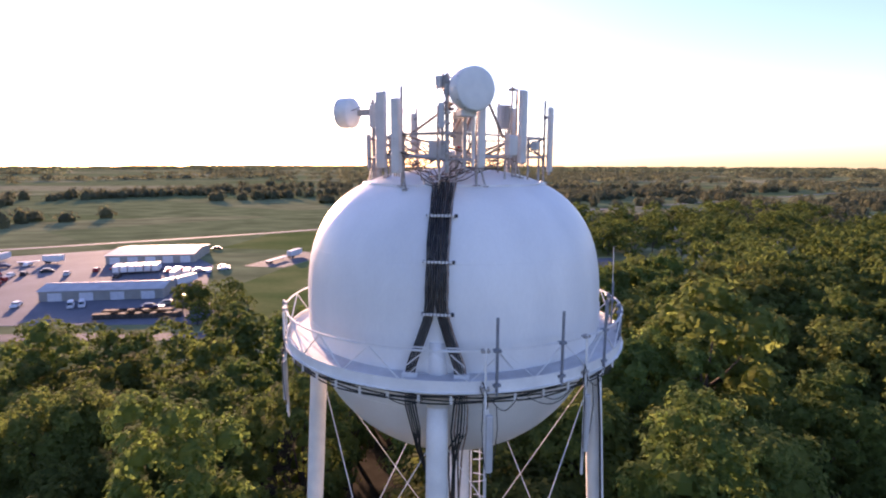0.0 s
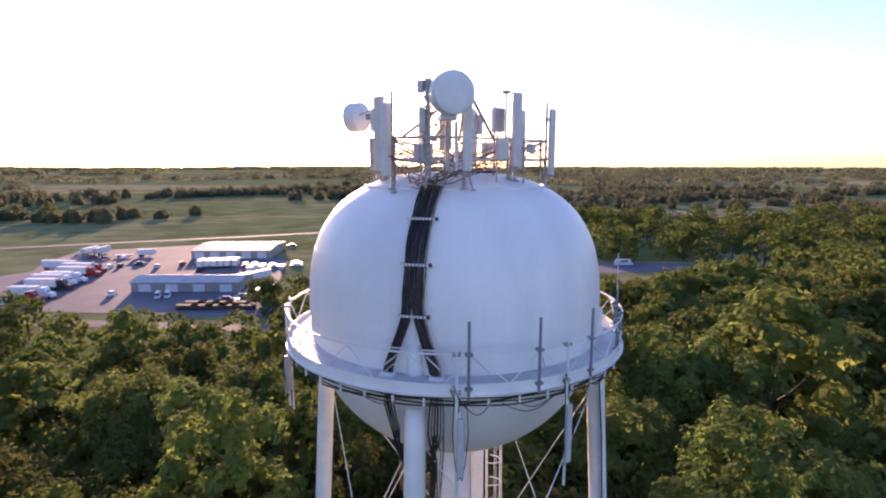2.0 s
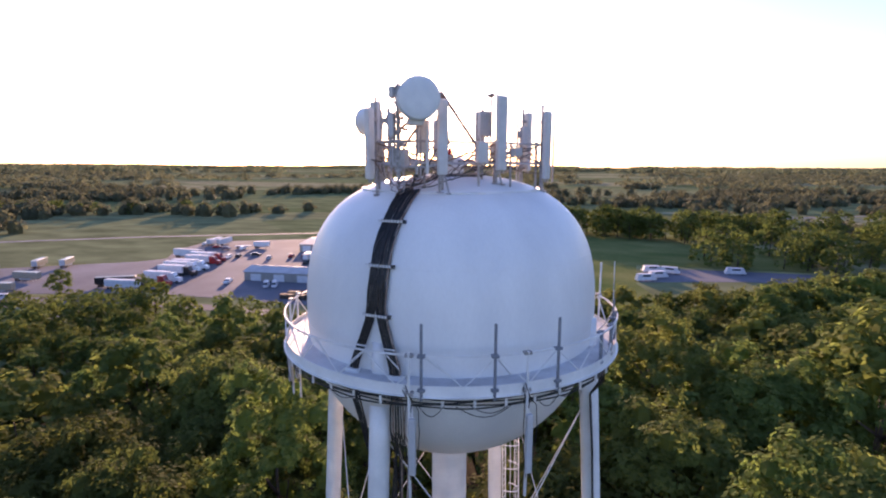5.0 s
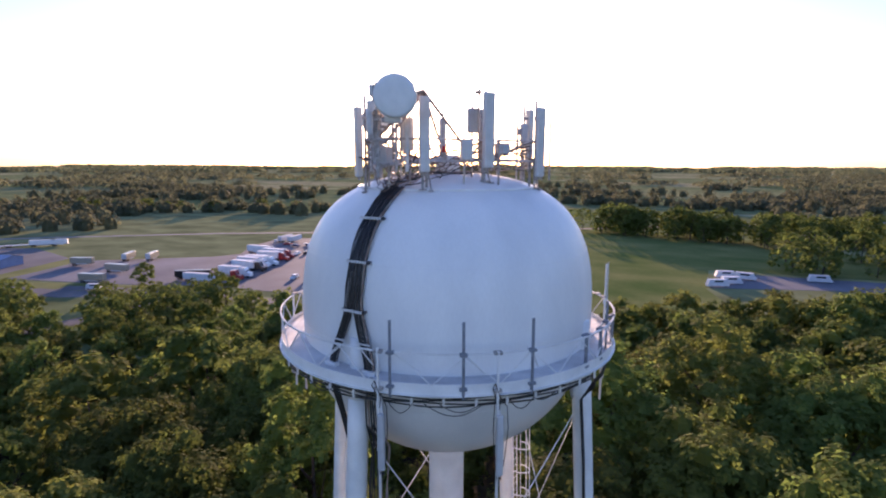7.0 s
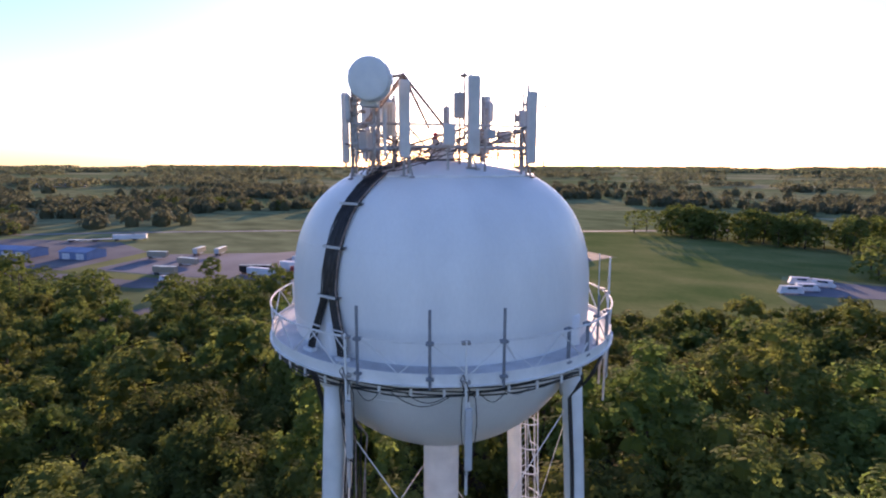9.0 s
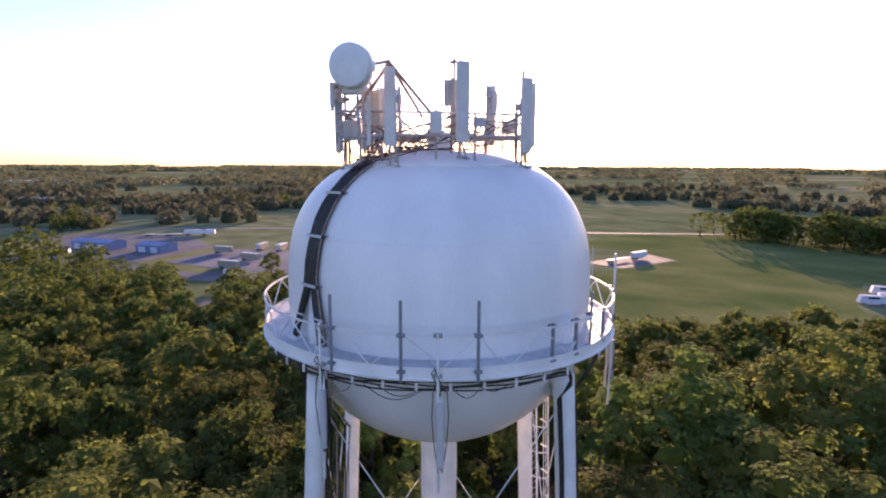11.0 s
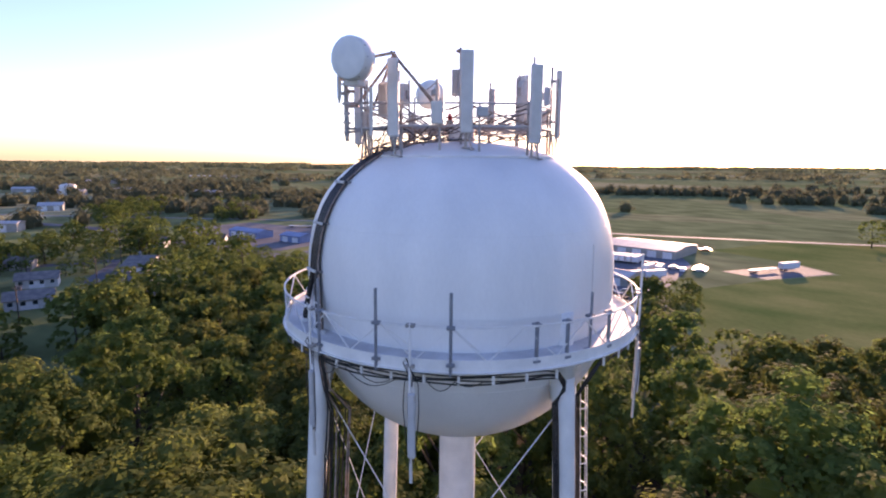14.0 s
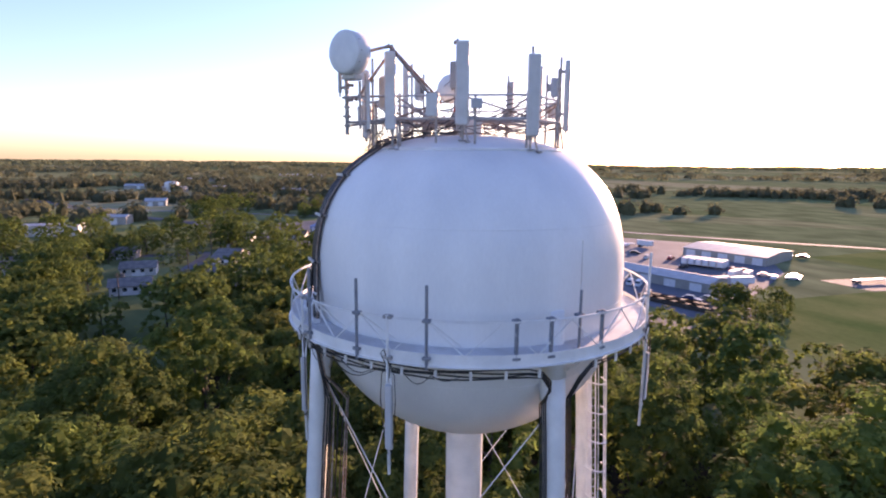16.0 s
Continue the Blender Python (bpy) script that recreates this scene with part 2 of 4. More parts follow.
# ladder with safety cage on the far leg
LADDER = 85
out = polar(1, LADDER - 90, 0)
lad = part("ladder", Geo().tube([leg_axis(LADDER, z) + out * 0.45 + polar(0.2, LADDER, 0) for z in (0.2, 30.4)], 0.025, 8), STEEL_WHITE, tower, "white steel ladder with safety cage")
for s in (-0.2,):
    part("side_rail", Geo().tube([leg_axis(LADDER, z) + out * 0.45 + polar(s, LADDER, 0) for z in (0.2, 30.4)], 0.025, 8), STEEL_WHITE, lad)
for k in range(96):
    c = leg_axis(LADDER, 1.0 + 0.305 * k) + out * 0.45
    part("rung", Geo().tube([c + polar(-0.2, LADDER, 0), c + polar(0.2, LADDER, 0)], 0.012, 6), STEEL_WHITE, lad)
hoop = lambda z: [leg_axis(LADDER, z) + out * 0.45 + polar(0.36 * math.cos(radians(t)), LADDER, 0) + out * (0.1 + 0.6 * math.sin(radians(t))) for t in range(0, 181, 15)]
for k in range(24):
    part("cage_hoop", Geo().tube(hoop(3.0 + 1.15 * k), 0.022, 6), STEEL_WHITE, lad)
for j in (2, 4, 6, 8, 10):
    part("cage_strap", Geo().tube([hoop(3.0)[j], hoop(29.5)[j]], 0.016, 6), STEEL_WHITE, lad)


# ---- antennas and cables on the tank ----
def box_at(g, x, y, z, sx, sy, sz, turn=0.0, bevel=0.012):
    """A chamfered box whose depth sx points along the compass angle turn."""
    return g.box(sx, sy, sz, pose(x, y, z, 0, 0, turn), bevel)


def panel_antenna(x, y, low, high, face, width=0.33, depth=0.16, pole=0.25, skin=None, pole_low=None, label="tall pale panel antenna on a steel pipe"):
    t = thing("panel_antenna", label, "antenna", "antennas on the tank")
    skin = skin or RADOME
    out_, h = polar(1, face, 0), high - low
    part("radome", box_at(Geo(), x, y, (low + high) / 2, depth, width, h, face, 0.035), skin, t)
    px, py = x - out_.x * (depth / 2 + 0.12), y - out_.y * (depth / 2 + 0.12)
    foot = pole_low if pole_low is not None else dome(math.hypot(px, py)) + 0.02
    part("pole", Geo().tube([(px, py, foot), (px, py, high + pole)], 0.038, 10), GALVANISED, t)
    for z in (low + 0.25 * h, high - 0.15 * h):
        g = box_at(Geo(), px + out_.x * 0.08, py + out_.y * 0.08, z, 0.14, 0.12, 0.08, face)
        part("bracket", g.tube([(px, py, z - 0.05), (px, py, z + 0.05)], 0.058, 10), GALVANISED, t)
    if pole_low is None:
        part("foot_plate", box_at(Geo(), px, py, foot + 0.01, 0.22, 0.22, 0.03, face), GALVANISED, t)
    for k in (-0.3, 0.0, 0.3):
        s = Vector((x, y, low)) + polar(k * width, face + 90, 0)
        part("connector", Geo().tube([s + Vector((0, 0, 0.01)), s - Vector((0, 0, 0.1))], 0.02, 8), GALVANISED, t)
    return t


def radio_unit(x, y, z, w, d, h, face, skin, fins=True, label="grey finned radio unit on the antenna frame", pole_low=None):
    t = thing("radio_unit", label, "radio unit", "radio units on the tank")
    part("case", box_at(Geo(), x, y, z, d, w, h, face, 0.02), skin, t)
    if fins:
        n = 5
        for i in range(n):
            c = Vector((x, y, z)) + polar((i / (n - 1) - 0.5) * w * 0.85, face + 90, 0) + polar(d / 2 + 0.02, face, 0)
            part("fin", box_at(Geo(), c.x, c.y, z, 0.05, 0.012, h * 0.9, face, 0), skin, t)
    b = Vector((x, y, z)) - polar(d / 2 + 0.05, face, 0)
    c = b - polar(0.08, face, 0)
    foot = dome(min(4.4, math.hypot(c.x, c.y))) if pole_low is None else pole_low
    part("pole", Geo().tube([(c.x, c.y, foot), (c.x, c.y, z + h / 2 + 0.1)], 0.035, 8), GALVANISED, t)
    part("bracket", box_at(Geo(), b.x, b.y, z, 0.12, 0.1, h * 0.4, face), GALVANISED, t)
    for k in (-0.25, 0.25):
        s = Vector((x, y, z - h / 2)) + polar(k * w, face + 90, 0)
        part("connector", Geo().tube([s, s - Vector((0, 0, 0.07))], 0.018, 8), GALVANISED, t)
    return t


def dish(centre, face, R, deep, pole_xy, pole_low, pole_high, label):
    t = thing("microwave_dish", label, "dish antenna", "dishes on the tank")
    m = Matrix.Translation(centre) @ polar(1, face, 0).to_track_quat("Z", "Y").to_matrix().to_4x4()
    part("shroud", Geo().turned([(0.16, -deep - 0.2), (R * 0.6, -deep - 0.12), (R * 0.94, -deep), (R, -deep + 0.05), (R, -0.03), (R * 0.97, -0.01)], 48, m), DISH_WHITE, t, smooth=True)
    part("radome", Geo().turned([(R * 0.985, -0.02), (R * 0.985, 0.012), (R * 0.9, 0.03), (R * 0.5, 0.05), (0.01, 0.055)], 48, m), DISH_WHITE, t, "pale flat radome", smooth=True)
    for k in range(12):
        a = radians(30 * k)
        c = m @ Vector((R * 0.995 * math.cos(a), R * 0.995 * math.sin(a), -0.06))
        part("clip", Geo().box(0.02, 0.03, 0.05, Matrix.Translation(c) @ m.to_3x3().to_4x4() @ pose(0, 0, 0, 0, 0, 30 * k)), GALVANISED, t)
    back = m @ Vector((0, 0, -deep - 0.15))
    px, py = pole_xy
    part("pole", Geo().tube([(px, py, pole_low), (px, py, pole_high)], 0.06, 12), GALVANISED, t)
    part("mount_arm", beam(Geo(), back, (px, py, centre[2]), 0.14, 0.2), GALVANISED, t)
    part("clamp", Geo().tube([(px, py, centre[2] - 0.16), (px, py, centre[2] + 0.16)], 0.09, 12), GALVANISED, t)
    side = m @ Vector((R * 0.7, 0, -deep))
    part("stay", Geo().tube([side, (px, py, centre[2] + 0.35)], 0.02, 8), GALVANISED, t)
    return t


panel_antenna(2.08, -1.53, 36.0, 38.18, -36, 0.36, 0.17, 0.05)
panel_antenna(0.75, -3.05, 35.88, 37.98, -44, 0.32, 0.11, 0.06)
panel_antenna(3.2, 0.0, 35.72, 37.83, -22, 0.34, 0.15, 0.22)
panel_antenna(2.18, 2.05, 35.95, 37.98, 45, 0.34, 0.18, 0.12)
panel_antenna(0.3, 2.45, 36.1, 38.1, 82, 0.36, 0.18, 0.0)
panel_antenna(-1.5, 2.62, 36.4, 37.85, 120, 0.27, 0.14, 0.18, RADOME_GREY, label="short grey panel antenna on a steel pipe")
panel_antenna(-2.29, -1.15, 35.85, 38.18, -118, 0.36, 0.18, 0.05)
panel_antenna(-1.65, -2.83, 35.72, 37.8, -128, 0.3, 0.2, 0.35)
panel_antenna(-2.85, 0.0, 35.85, 36.95, 178, 0.26, 0.14, 0.5, RADOME_GREY, label="short grey panel antenna on a steel pipe")
panel_antenna(-0.35, -4.12, 36.9, 37.55, -100, 0.16, 0.1, 0.0, RADOME_GREY, 36.2, "small grey panel antenna under the dish")
radio_unit(1.5, -1.35, 37.4, 0.36, 0.2, 0.72, -60, RADOME_GREY)
radio_unit(1.68, -2.21, 36.53, 0.34, 0.22, 0.6, -50, RADOME, False, "pale square equipment box on the antenna frame")
radio_unit(0.97, 2.6, 36.65, 0.5, 0.3, 0.45, 70, RADOME_GREY, False, "grey equipment box on the antenna frame")
radio_unit(2.52, -1.35, 36.55, 0.3, 0.2, 0.26, -25, RADOME_GREY, False, "grey equipment box on the antenna frame")
radio_unit(-2.62, -0.45, 37.5, 0.3, 0.18, 0.75, -170, RADOME)
radio_unit(-0.42, -3.86, 38.1, 0.18, 0.16, 0.3, -120, RADOME, False, "small pale radio box on the dish mast", 37.85)
radio_unit(-0.24, -3.82, 38.12, 0.18, 0.16, 0.3, -100, GALVANISED, True, "small grey finned radio on the dish mast", 37.85)
radio_unit(2.1, 1.6, 37.2, 0.26, 0.16, 0.55, 40, RADOME_GREY)
radio_unit(0.62, 2.05, 37.5, 0.3, 0.16, 0.7, 75, RADOME_GREY)
radio_unit(-0.45, -3.35, 36.35, 0.5, 0.3, 0.5, -95, RADOME_GREY, False, "grey junction box above the cable run")
radio_unit(0.1, -2.9, 36.95, 0.36, 0.2, 0.95, -80, RADOME)
dish(Vector((0.53, -4.28, 37.88)), -64, 0.565, 0.46, (-0.2, -3.97), 35.75, 38.28, "large round white microwave dish on a steel mast")
dish(Vector((-4.05, 1.6, 37.76)), 158, 0.53, 0.5, (-2.85, 1.12), dome(3.05), 38.2, "smaller round white microwave dish on a pipe")

tray = thing("dish_tray", "pale steel tray bracket under the large dish", "bracket")
part("plate", box_at(Geo(), 0.3, -3.98, 37.28, 0.36, 0.46, 0.16, -64, 0.03), RADOME, tray)
part("leg_pipe", Geo().tube([(0.25, -3.75, 35.9), (0.25, -3.75, 37.2)], 0.04, 8), GALVANISED, tray)
part("leg_pipe", Geo().tube([(0.5, -3.6, 35.9), (0.5, -3.6, 37.2)], 0.05, 8), RADOME, tray)

frame_ = thing("antenna_frame", "galvanised steel pipe frame on the tank roof", "antenna frame")
NODES = [(-1.53, -2.67), (0.66, -2.82), (1.9, -1.4), (2.97, 0.08), (2.05, 1.92), (0.28, 2.24), (-1.4, 2.45), (-2.85, 1.12), (-2.62, -0.2), (-2.12, -1.06)]
for z, r in ((36.82, 0.032), (36.2, 0.036)):
    for a, b in zip(NODES, NODES[1:] + NODES[:1]):
        part("rail", Geo().tube([(*a, z), (*b, z)], r, 10), RADOME_GREY, frame_)
for k, (a, b) in enumerate(zip(NODES, NODES[1:] + NODES[:1])):
    part("brace", Geo().tube([(*a, 36.8 - 0.58 * (k % 2)), (*b, 36.22 + 0.58 * (k % 2))], 0.026, 8), RUST, frame_)
for i, (x, y) in enumerate(NODES):
    part("spoke", Geo().tube([(x, y, 36.2), (x * 0.12, y * 0.12, 36.28)], 0.045, 10), GALVANISED, frame_)
    part("post", Geo().tube([(x * 0.96, y * 0.96, dome(0.96 * math.hypot(x, y))), (x * 0.96, y * 0.96, 36.9)], 0.04, 10), GALVANISED, frame_)
    part("slant", Geo().tube([(x, y, 36.8), (x * 0.5, y * 0.5, 36.22)], 0.03, 8), GALVANISED, frame_)
    a = math.degrees(math.atan2(y, x))
    rf = math.hypot(x, y) * 1.04
    p = polar(rf, a + 4, 0)
    part("foot", Geo().tube([(x, y, 36.2), (p.x, p.y, dome(rf) + 0.02)], 0.03, 8), GALVANISED, frame_)
    part("foot_pad", box_at(Geo(), p.x, p.y, dome(rf) + 0.01, 0.22, 0.14, 0.05, a), GALVANISED, frame_)
part("hub", Geo().turned([(0.42, dome(0.42) - 0.05), (0.42, 36.35), (0.3, 36.4), (0.02, 36.42)], 24), STEEL_WHITE, frame_)
part("roof_kerb", Geo().tube([polar(3.0, 6 * i, dome(3.0) + 0.02) for i in range(60)], 0.04, 8, True), STEEL_WHITE, frame_)
for a, b in (((0.72, -3.1, 38.15), (1.45, -2.1, 36.75)), ((0.66, -2.95, 38.15), (-1.3, -2.5, 36.8)), ((0.72, -3.1, 38.1), (0.1, -3.9, 37.9)), ((0.66, -2.9, 38.12), (-0.1, -3.75, 36.7)), ((0.7, -3.0, 38.1), (0.3, -1.2, 36.8))):
    part("brace", Geo().tube([a, b], 0.042, 10), RUST, frame_)
part("mast_rail", Geo().tube([(-0.2, -3.97, 36.8), (-1.45, -2.7, 36.82)], 0.035, 8), GALVANISED, frame_)
part("mast_rail", Geo().tube([(-0.2, -3.97, 36.8), (0.66, -2.85, 36.82)], 0.035, 8), GALVANISED, frame_)
part("mast_rail", Geo().tube([(-0.2, -3.97, 36.1), (-1.45, -2.7, 36.2)], 0.035, 8), GALVANISED, frame_)
part("mast_rail", Geo().tube([(-0.2, -3.97, 36.1), (0.5, -3.6, 36.1), (0.66, -2.85, 36.2)], 0.035, 8), GALVANISED, frame_)
part("mast_rail", Geo().tube([(-0.2, -3.97, 36.0), (-0.15, -2.6, 36.2)], 0.035, 8), GALVANISED, frame_)
for k, (x, y, lo, hi) in enumerate(((1.75, -1.5, 36.2, 38.3), (3.3, 0.75, 35.6, 37.5), (-0.45, -3.9, 35.9, 37.5), (0.3, -3.6, 35.8, 37.4))):
    part("spare_pipe", Geo().tube([(x, y, lo), (x, y, hi)], 0.03, 8), GALVANISED, frame_)
for x, y, z in ((1.75, -1.55, 38.2), (0.35, 0.1, 36.9), (-0.1, -3.95, 37.4), (0.0, -3.95, 37.1), (-0.05, -3.95, 36.7)):
    part("clamp", box_at(Geo(), x, y, z, 0.22, 0.1, 0.08, 30 + 60 * z), RUST, frame_)
for k in range(9):
    z = 36.0 + 0.26 * k
    part("mast_clamp", box_at(Geo(), -0.2, -3.97, z, 0.16, 0.16 + 0.1 * (k % 2), 0.06, 40 * k), GALVANISED, frame_)
lamp = thing("obstruction_light", "red glass obstruction light on the roof frame", "beacon light")
part("lens", Geo().turned([(0.07, 36.48), (0.08, 36.56), (0.06, 36.66), (0.02, 36.7)], 20, Matrix.Translation((0.15, -0.6, 0))), RED_GLASS, lamp, smooth=True)
part("base", Geo().turned([(0.1, 36.2), (0.1, 36.38), (0.13, 36.4), (0.13, 36.48)], 20, Matrix.Translation((0.15, -0.6, 0))), GALVANISED, lamp)

# jumpers from every antenna along the frame to the head of the cable run
jump = thing("jumper_cables", "loose black and brown coaxial jumpers on the roof frame", "cables")
rj = random.Random(5)
for i in range(48):
    x, y = NODES[i % len(NODES)]
    s = Vector((x * rj.uniform(0.95, 1.12), y * rj.uniform(0.95, 1.12), rj.uniform(35.85, 36.9)))
    s.z = max(s.z, dome(min(4.5, math.hypot(s.x, s.y))) + 0.05)
    e = Vector((rj.uniform(-0.75, 0.05), rj.uniform(-3.35, -2.75), 0))
    e.z = dome(math.hypot(e.x, e.y)) + rj.uniform(0.05, 0.25)
    if rj.random() < 0.55:
        e = Vector(rj.choice(NODES)).to_3d() * rj.uniform(0.2, 0.9)
        e.z = dome(math.hypot(e.x, e.y)) + rj.uniform(0.05, 0.45)
    pts = []
    for k in range(9):
        u = k / 8
        p = s.lerp(e, u) + Vector((rj.uniform(-0.1, 0.1), rj.uniform(-0.1, 0.1), 0.25 * math.sin(u * math.pi) * rj.uniform(-1, 0.7)))
        p.z = max(p.z, dome(min(4.5, math.hypot(p.x, p.y))) + 0.03)
        pts.append(p)
    part("cable", Geo().tube(pts, rj.choice((0.012, 0.015, 0.02)), 6), rj.choice((CABLE, RUST)), jump)

# the cable run down the tank, forking to both sides of the leg
run = thing("cable_run", "thick bundle of black coaxial cables strapped down the tank", "cables")
AZ = -95.2


def on_tank(deg, z, off):
    return polar(shell(z) + off, deg, z)


for i in range(22):
    u = (i % 11) / 10 - 0.5
    layer = 0.04 + 0.055 * (i // 11) + rj.uniform(0, 0.012)
    side = -1 if u < 0 else 1
    pts = []
    for k in range(9):
        z = 35.45 - (35.45 - 32.4) * k / 8
        w = 0.56 * (1 if k > 1 else 1.1)
        off = polar(1, AZ + 90, 0) * (u * w + 0.015 * math.sin(k * 1.7 + i))
        p = on_tank(AZ, z, layer + (0.12 if k == 0 else 0)) + off
        pts.append(p)
    # below the last clamp each half swings aside and down to the balcony
    lane = (abs(u) * 2 - 0.5) * 0.3
    for z, sp in ((32.0, 0.2), (31.5, 0.36), (31.1, 0.5), (30.8, 0.6), (30.5, 0.64)):
        d = AZ + math.degrees(side * (sp + lane * 0.9) / 5.0)
        pts.append(polar(4.9 + layer + (31.9 - z) * 0.12, d, z))
    d = AZ + math.degrees(side * 0.66 / 5.0) + side * lane * 8
    pts += [polar(5.1, d, 30.2)]
    if side < 0:
        # slack bows that turn in behind the leg
        bow = rj.uniform(0.0, 0.25)
        pts += [polar(5.05 - bow * 0.3, AZ - 7.6 - lane * 14, 29.6), polar(4.85, AZ - 6.5 - lane * 12, 28.9), leg_axis(AZ, 28.2) + polar(-0.42 - bow * 0.6, AZ + 90, 0) - polar(0.2, AZ, 0), leg_axis(AZ, 27.6) + polar(-0.3 - bow * 0.3, AZ + 90, 0) - polar(0.35, AZ, 0), leg_axis(AZ, 26.8) + polar(-0.05, AZ + 90, 0) - polar(0.4, AZ, 0), leg_axis(AZ, 22) + polar(0.2, AZ + 90, 0) - polar(0.4, AZ, 0)]
    else:
        away, deep = rj.uniform(0.3, 0.62), rj.uniform(-0.85, 0.02)
        pts += [polar(5.1, AZ + 7.4 + lane * 14, 29.6), polar(4.98, AZ + 7.0 + lane * 16, 28.9)]
        pts += [leg_axis(AZ, z) + polar(away + 0.05 * math.sin(z * 1.3 + i), AZ + 90, 0) + polar(deep, AZ, 0) for z in (28.0, 27.2, 26.4, 25.5, 24, 21, 16, 8, 1.0)]
    part("cable", Geo().tube(pts, rj.choice((0.016, 0.02, 0.024)), 6), CABLE if rj.random() < 0.85 else RUST, run, smooth=True)
for z in (34.62, 33.48, 32.15):
    c = on_tank(AZ, z, 0.16)
    a, b = c + polar(-0.36, AZ + 90, 0), c + polar(0.4, AZ + 90, 0)
    part("strap", beam(Geo(), a, b, 0.05, 0.045), GALVANISED, run)
    for e in (a, b):
        part("strap_leg", beam(Geo(), e, e - polar(0.16, AZ, 0), 0.05, 0.05), GALVANISED, run)
    part("bolt_end", Geo().tube([b, b + polar(0.07, AZ + 90, 0)], 0.05, 10), CABLE, run)
    for k in range(8):
        q = a.lerp(b, (k + 0.5) / 8)
        part("clip", Geo().box(0.04, 0.05, 0.07, Matrix.Translation(q + polar(0.03, AZ, 0)) @ pose(0, 0, 0, 0, 0, AZ)), STEEL_WHITE, run)
for side in (-1, 1):
    for z, sp, r in ((31.28, 0.44, 5.1), (30.95, 0.56, 5.12)):
        c = polar(r, AZ + math.degrees(side * sp / 5.0), z)
        tilt = 0.0 if z > 31.1 else 0.16
        part("white_strap", beam(Geo(), c + polar(-0.19, AZ + 90, 0) + Vector((0, 0, tilt * side * -1)) * -1, c + polar(0.19, AZ + 90, 0) + Vector((0, 0, tilt * side * -1)), 0.05, 0.03), STEEL_WHITE, run)
    c = polar(5.17, AZ + math.degrees(side * 0.66 / 5.0), 30.53)
    part("floor_sleeve", box_at(Geo(), c.x, c.y, 30.55, 0.2, 0.4, 0.1, AZ), STEEL_WHITE, run)

# cables that follow the balcony girder and drop down a leg
for name, a0, a1, leg, n in (("west", -172, -12, -3.8, 4), ("east", 34, 3, -3.8, 3)):
    ring_run = thing("girder_cables", "black cables clipped under the balcony girder and down a leg", "cables", "girder cable runs")
    way = 1 if a1 > a0 else -1
    for i in range(n):
        pts, a = [], a0
        while (a1 - a) * way > 0:
            pts.append(polar(5.52, a, 30.17 - 0.07 * i + 0.025 * math.sin(a * 0.21 + i * 2)))
            a += 4 * way
        lane = -way * (0.33 + 0.06 * i)
        pts += [polar(5.5, a1, 30.06 - 0.05 * i), polar(5.42, a1 + way * 3.0, 29.75 - 0.08 * i)]
        pts += [leg_axis(leg, z) + polar(lane, leg + 90, 0) + polar(0.12 + 0.02 * math.sin(z), leg, 0) for z in (29.0, 28.2, 27, 24, 18, 8, 0.5)]
        part("cable", Geo().tube(pts, 0.022, 6), CABLE, ring_run, smooth=True)
    a = a0 + 4 * way
    while (a1 - a) * way > 0:
        g = Geo().box(0.05, 0.07, 0.22, Matrix.Translation(polar(5.56, a, 30.06)) @ pose(0, 0, 0, 0, 0, a), 0.008)
        part("clip", g, STEEL_WHITE, ring_run)
        a += 8.6 * way
slack = thing("slack_cables", "thin black cables hanging in slack loops below the balcony", "cables")
for a0, a1, sag in ((-70, -54, 0.32), (-66, -55, 0.22), (-108, -98, 0.15), (-47, -40, 0.25), (-40, -33, 0.12), (-80, -73, 0.3), (-150, -140, 0.2)):
    part("cable", Geo().tube([polar(5.6, a0 + (a1 - a0) * k / 8, 30.05 - sag * math.sin(math.pi * k / 8)) for k in range(9)], 0.012, 6), CABLE, slack)


# ---- poles and hanging antennas on the balcony ----
def rail_pole(deg, r, low, high, rad, material, label, arm=True):
    t = thing("rail_pole", label, "pole", "poles on the balcony rail")
    part("pipe", Geo().tube([polar(r, deg, low), polar(r, deg, high)], rad, 10), material, t)
    for z in (Z_FLOOR - 0.02, Z_RAIL - 0.02):
        if low < z < high:
            c = polar(r - 0.03, deg, z)
            part("u_clamp", box_at(Geo(), c.x, c.y, z, 0.18, 0.2, 0.07, deg), material, t)
    if arm:
        part("stay", beam(Geo(), polar(r - 0.05, deg, Z_RAIL), polar(4.93, deg + 8, Z_FLOOR + 0.05), 0.04, 0.03), STEEL_WHITE, t)
    return t


for deg in (-78.9, -59.8, -41.0):
    rail_pole(deg, 5.67, 30.2, 32.23, 0.04, GREY_PIPE, "dark grey steel pipe clamped to the balcony rail")
whip = rail_pole(-1.5, 5.5, 30.3, 32.0, 0.035, GREY_PIPE, "grey pipe with a thin whip antenna on the balcony rail")
part("whip", Geo().tube([polar(5.48, -1.5, 31.9), polar(5.46, -1.5, 33.2)], 0.014, 8), RADOME, whip)
for deg in (-19.5, -10.5, 5.5):
    rail_pole(deg, 5.58, 30.4, 31.45, 0.05, GREY_PIPE, "short grey steel post on the balcony rail", False)


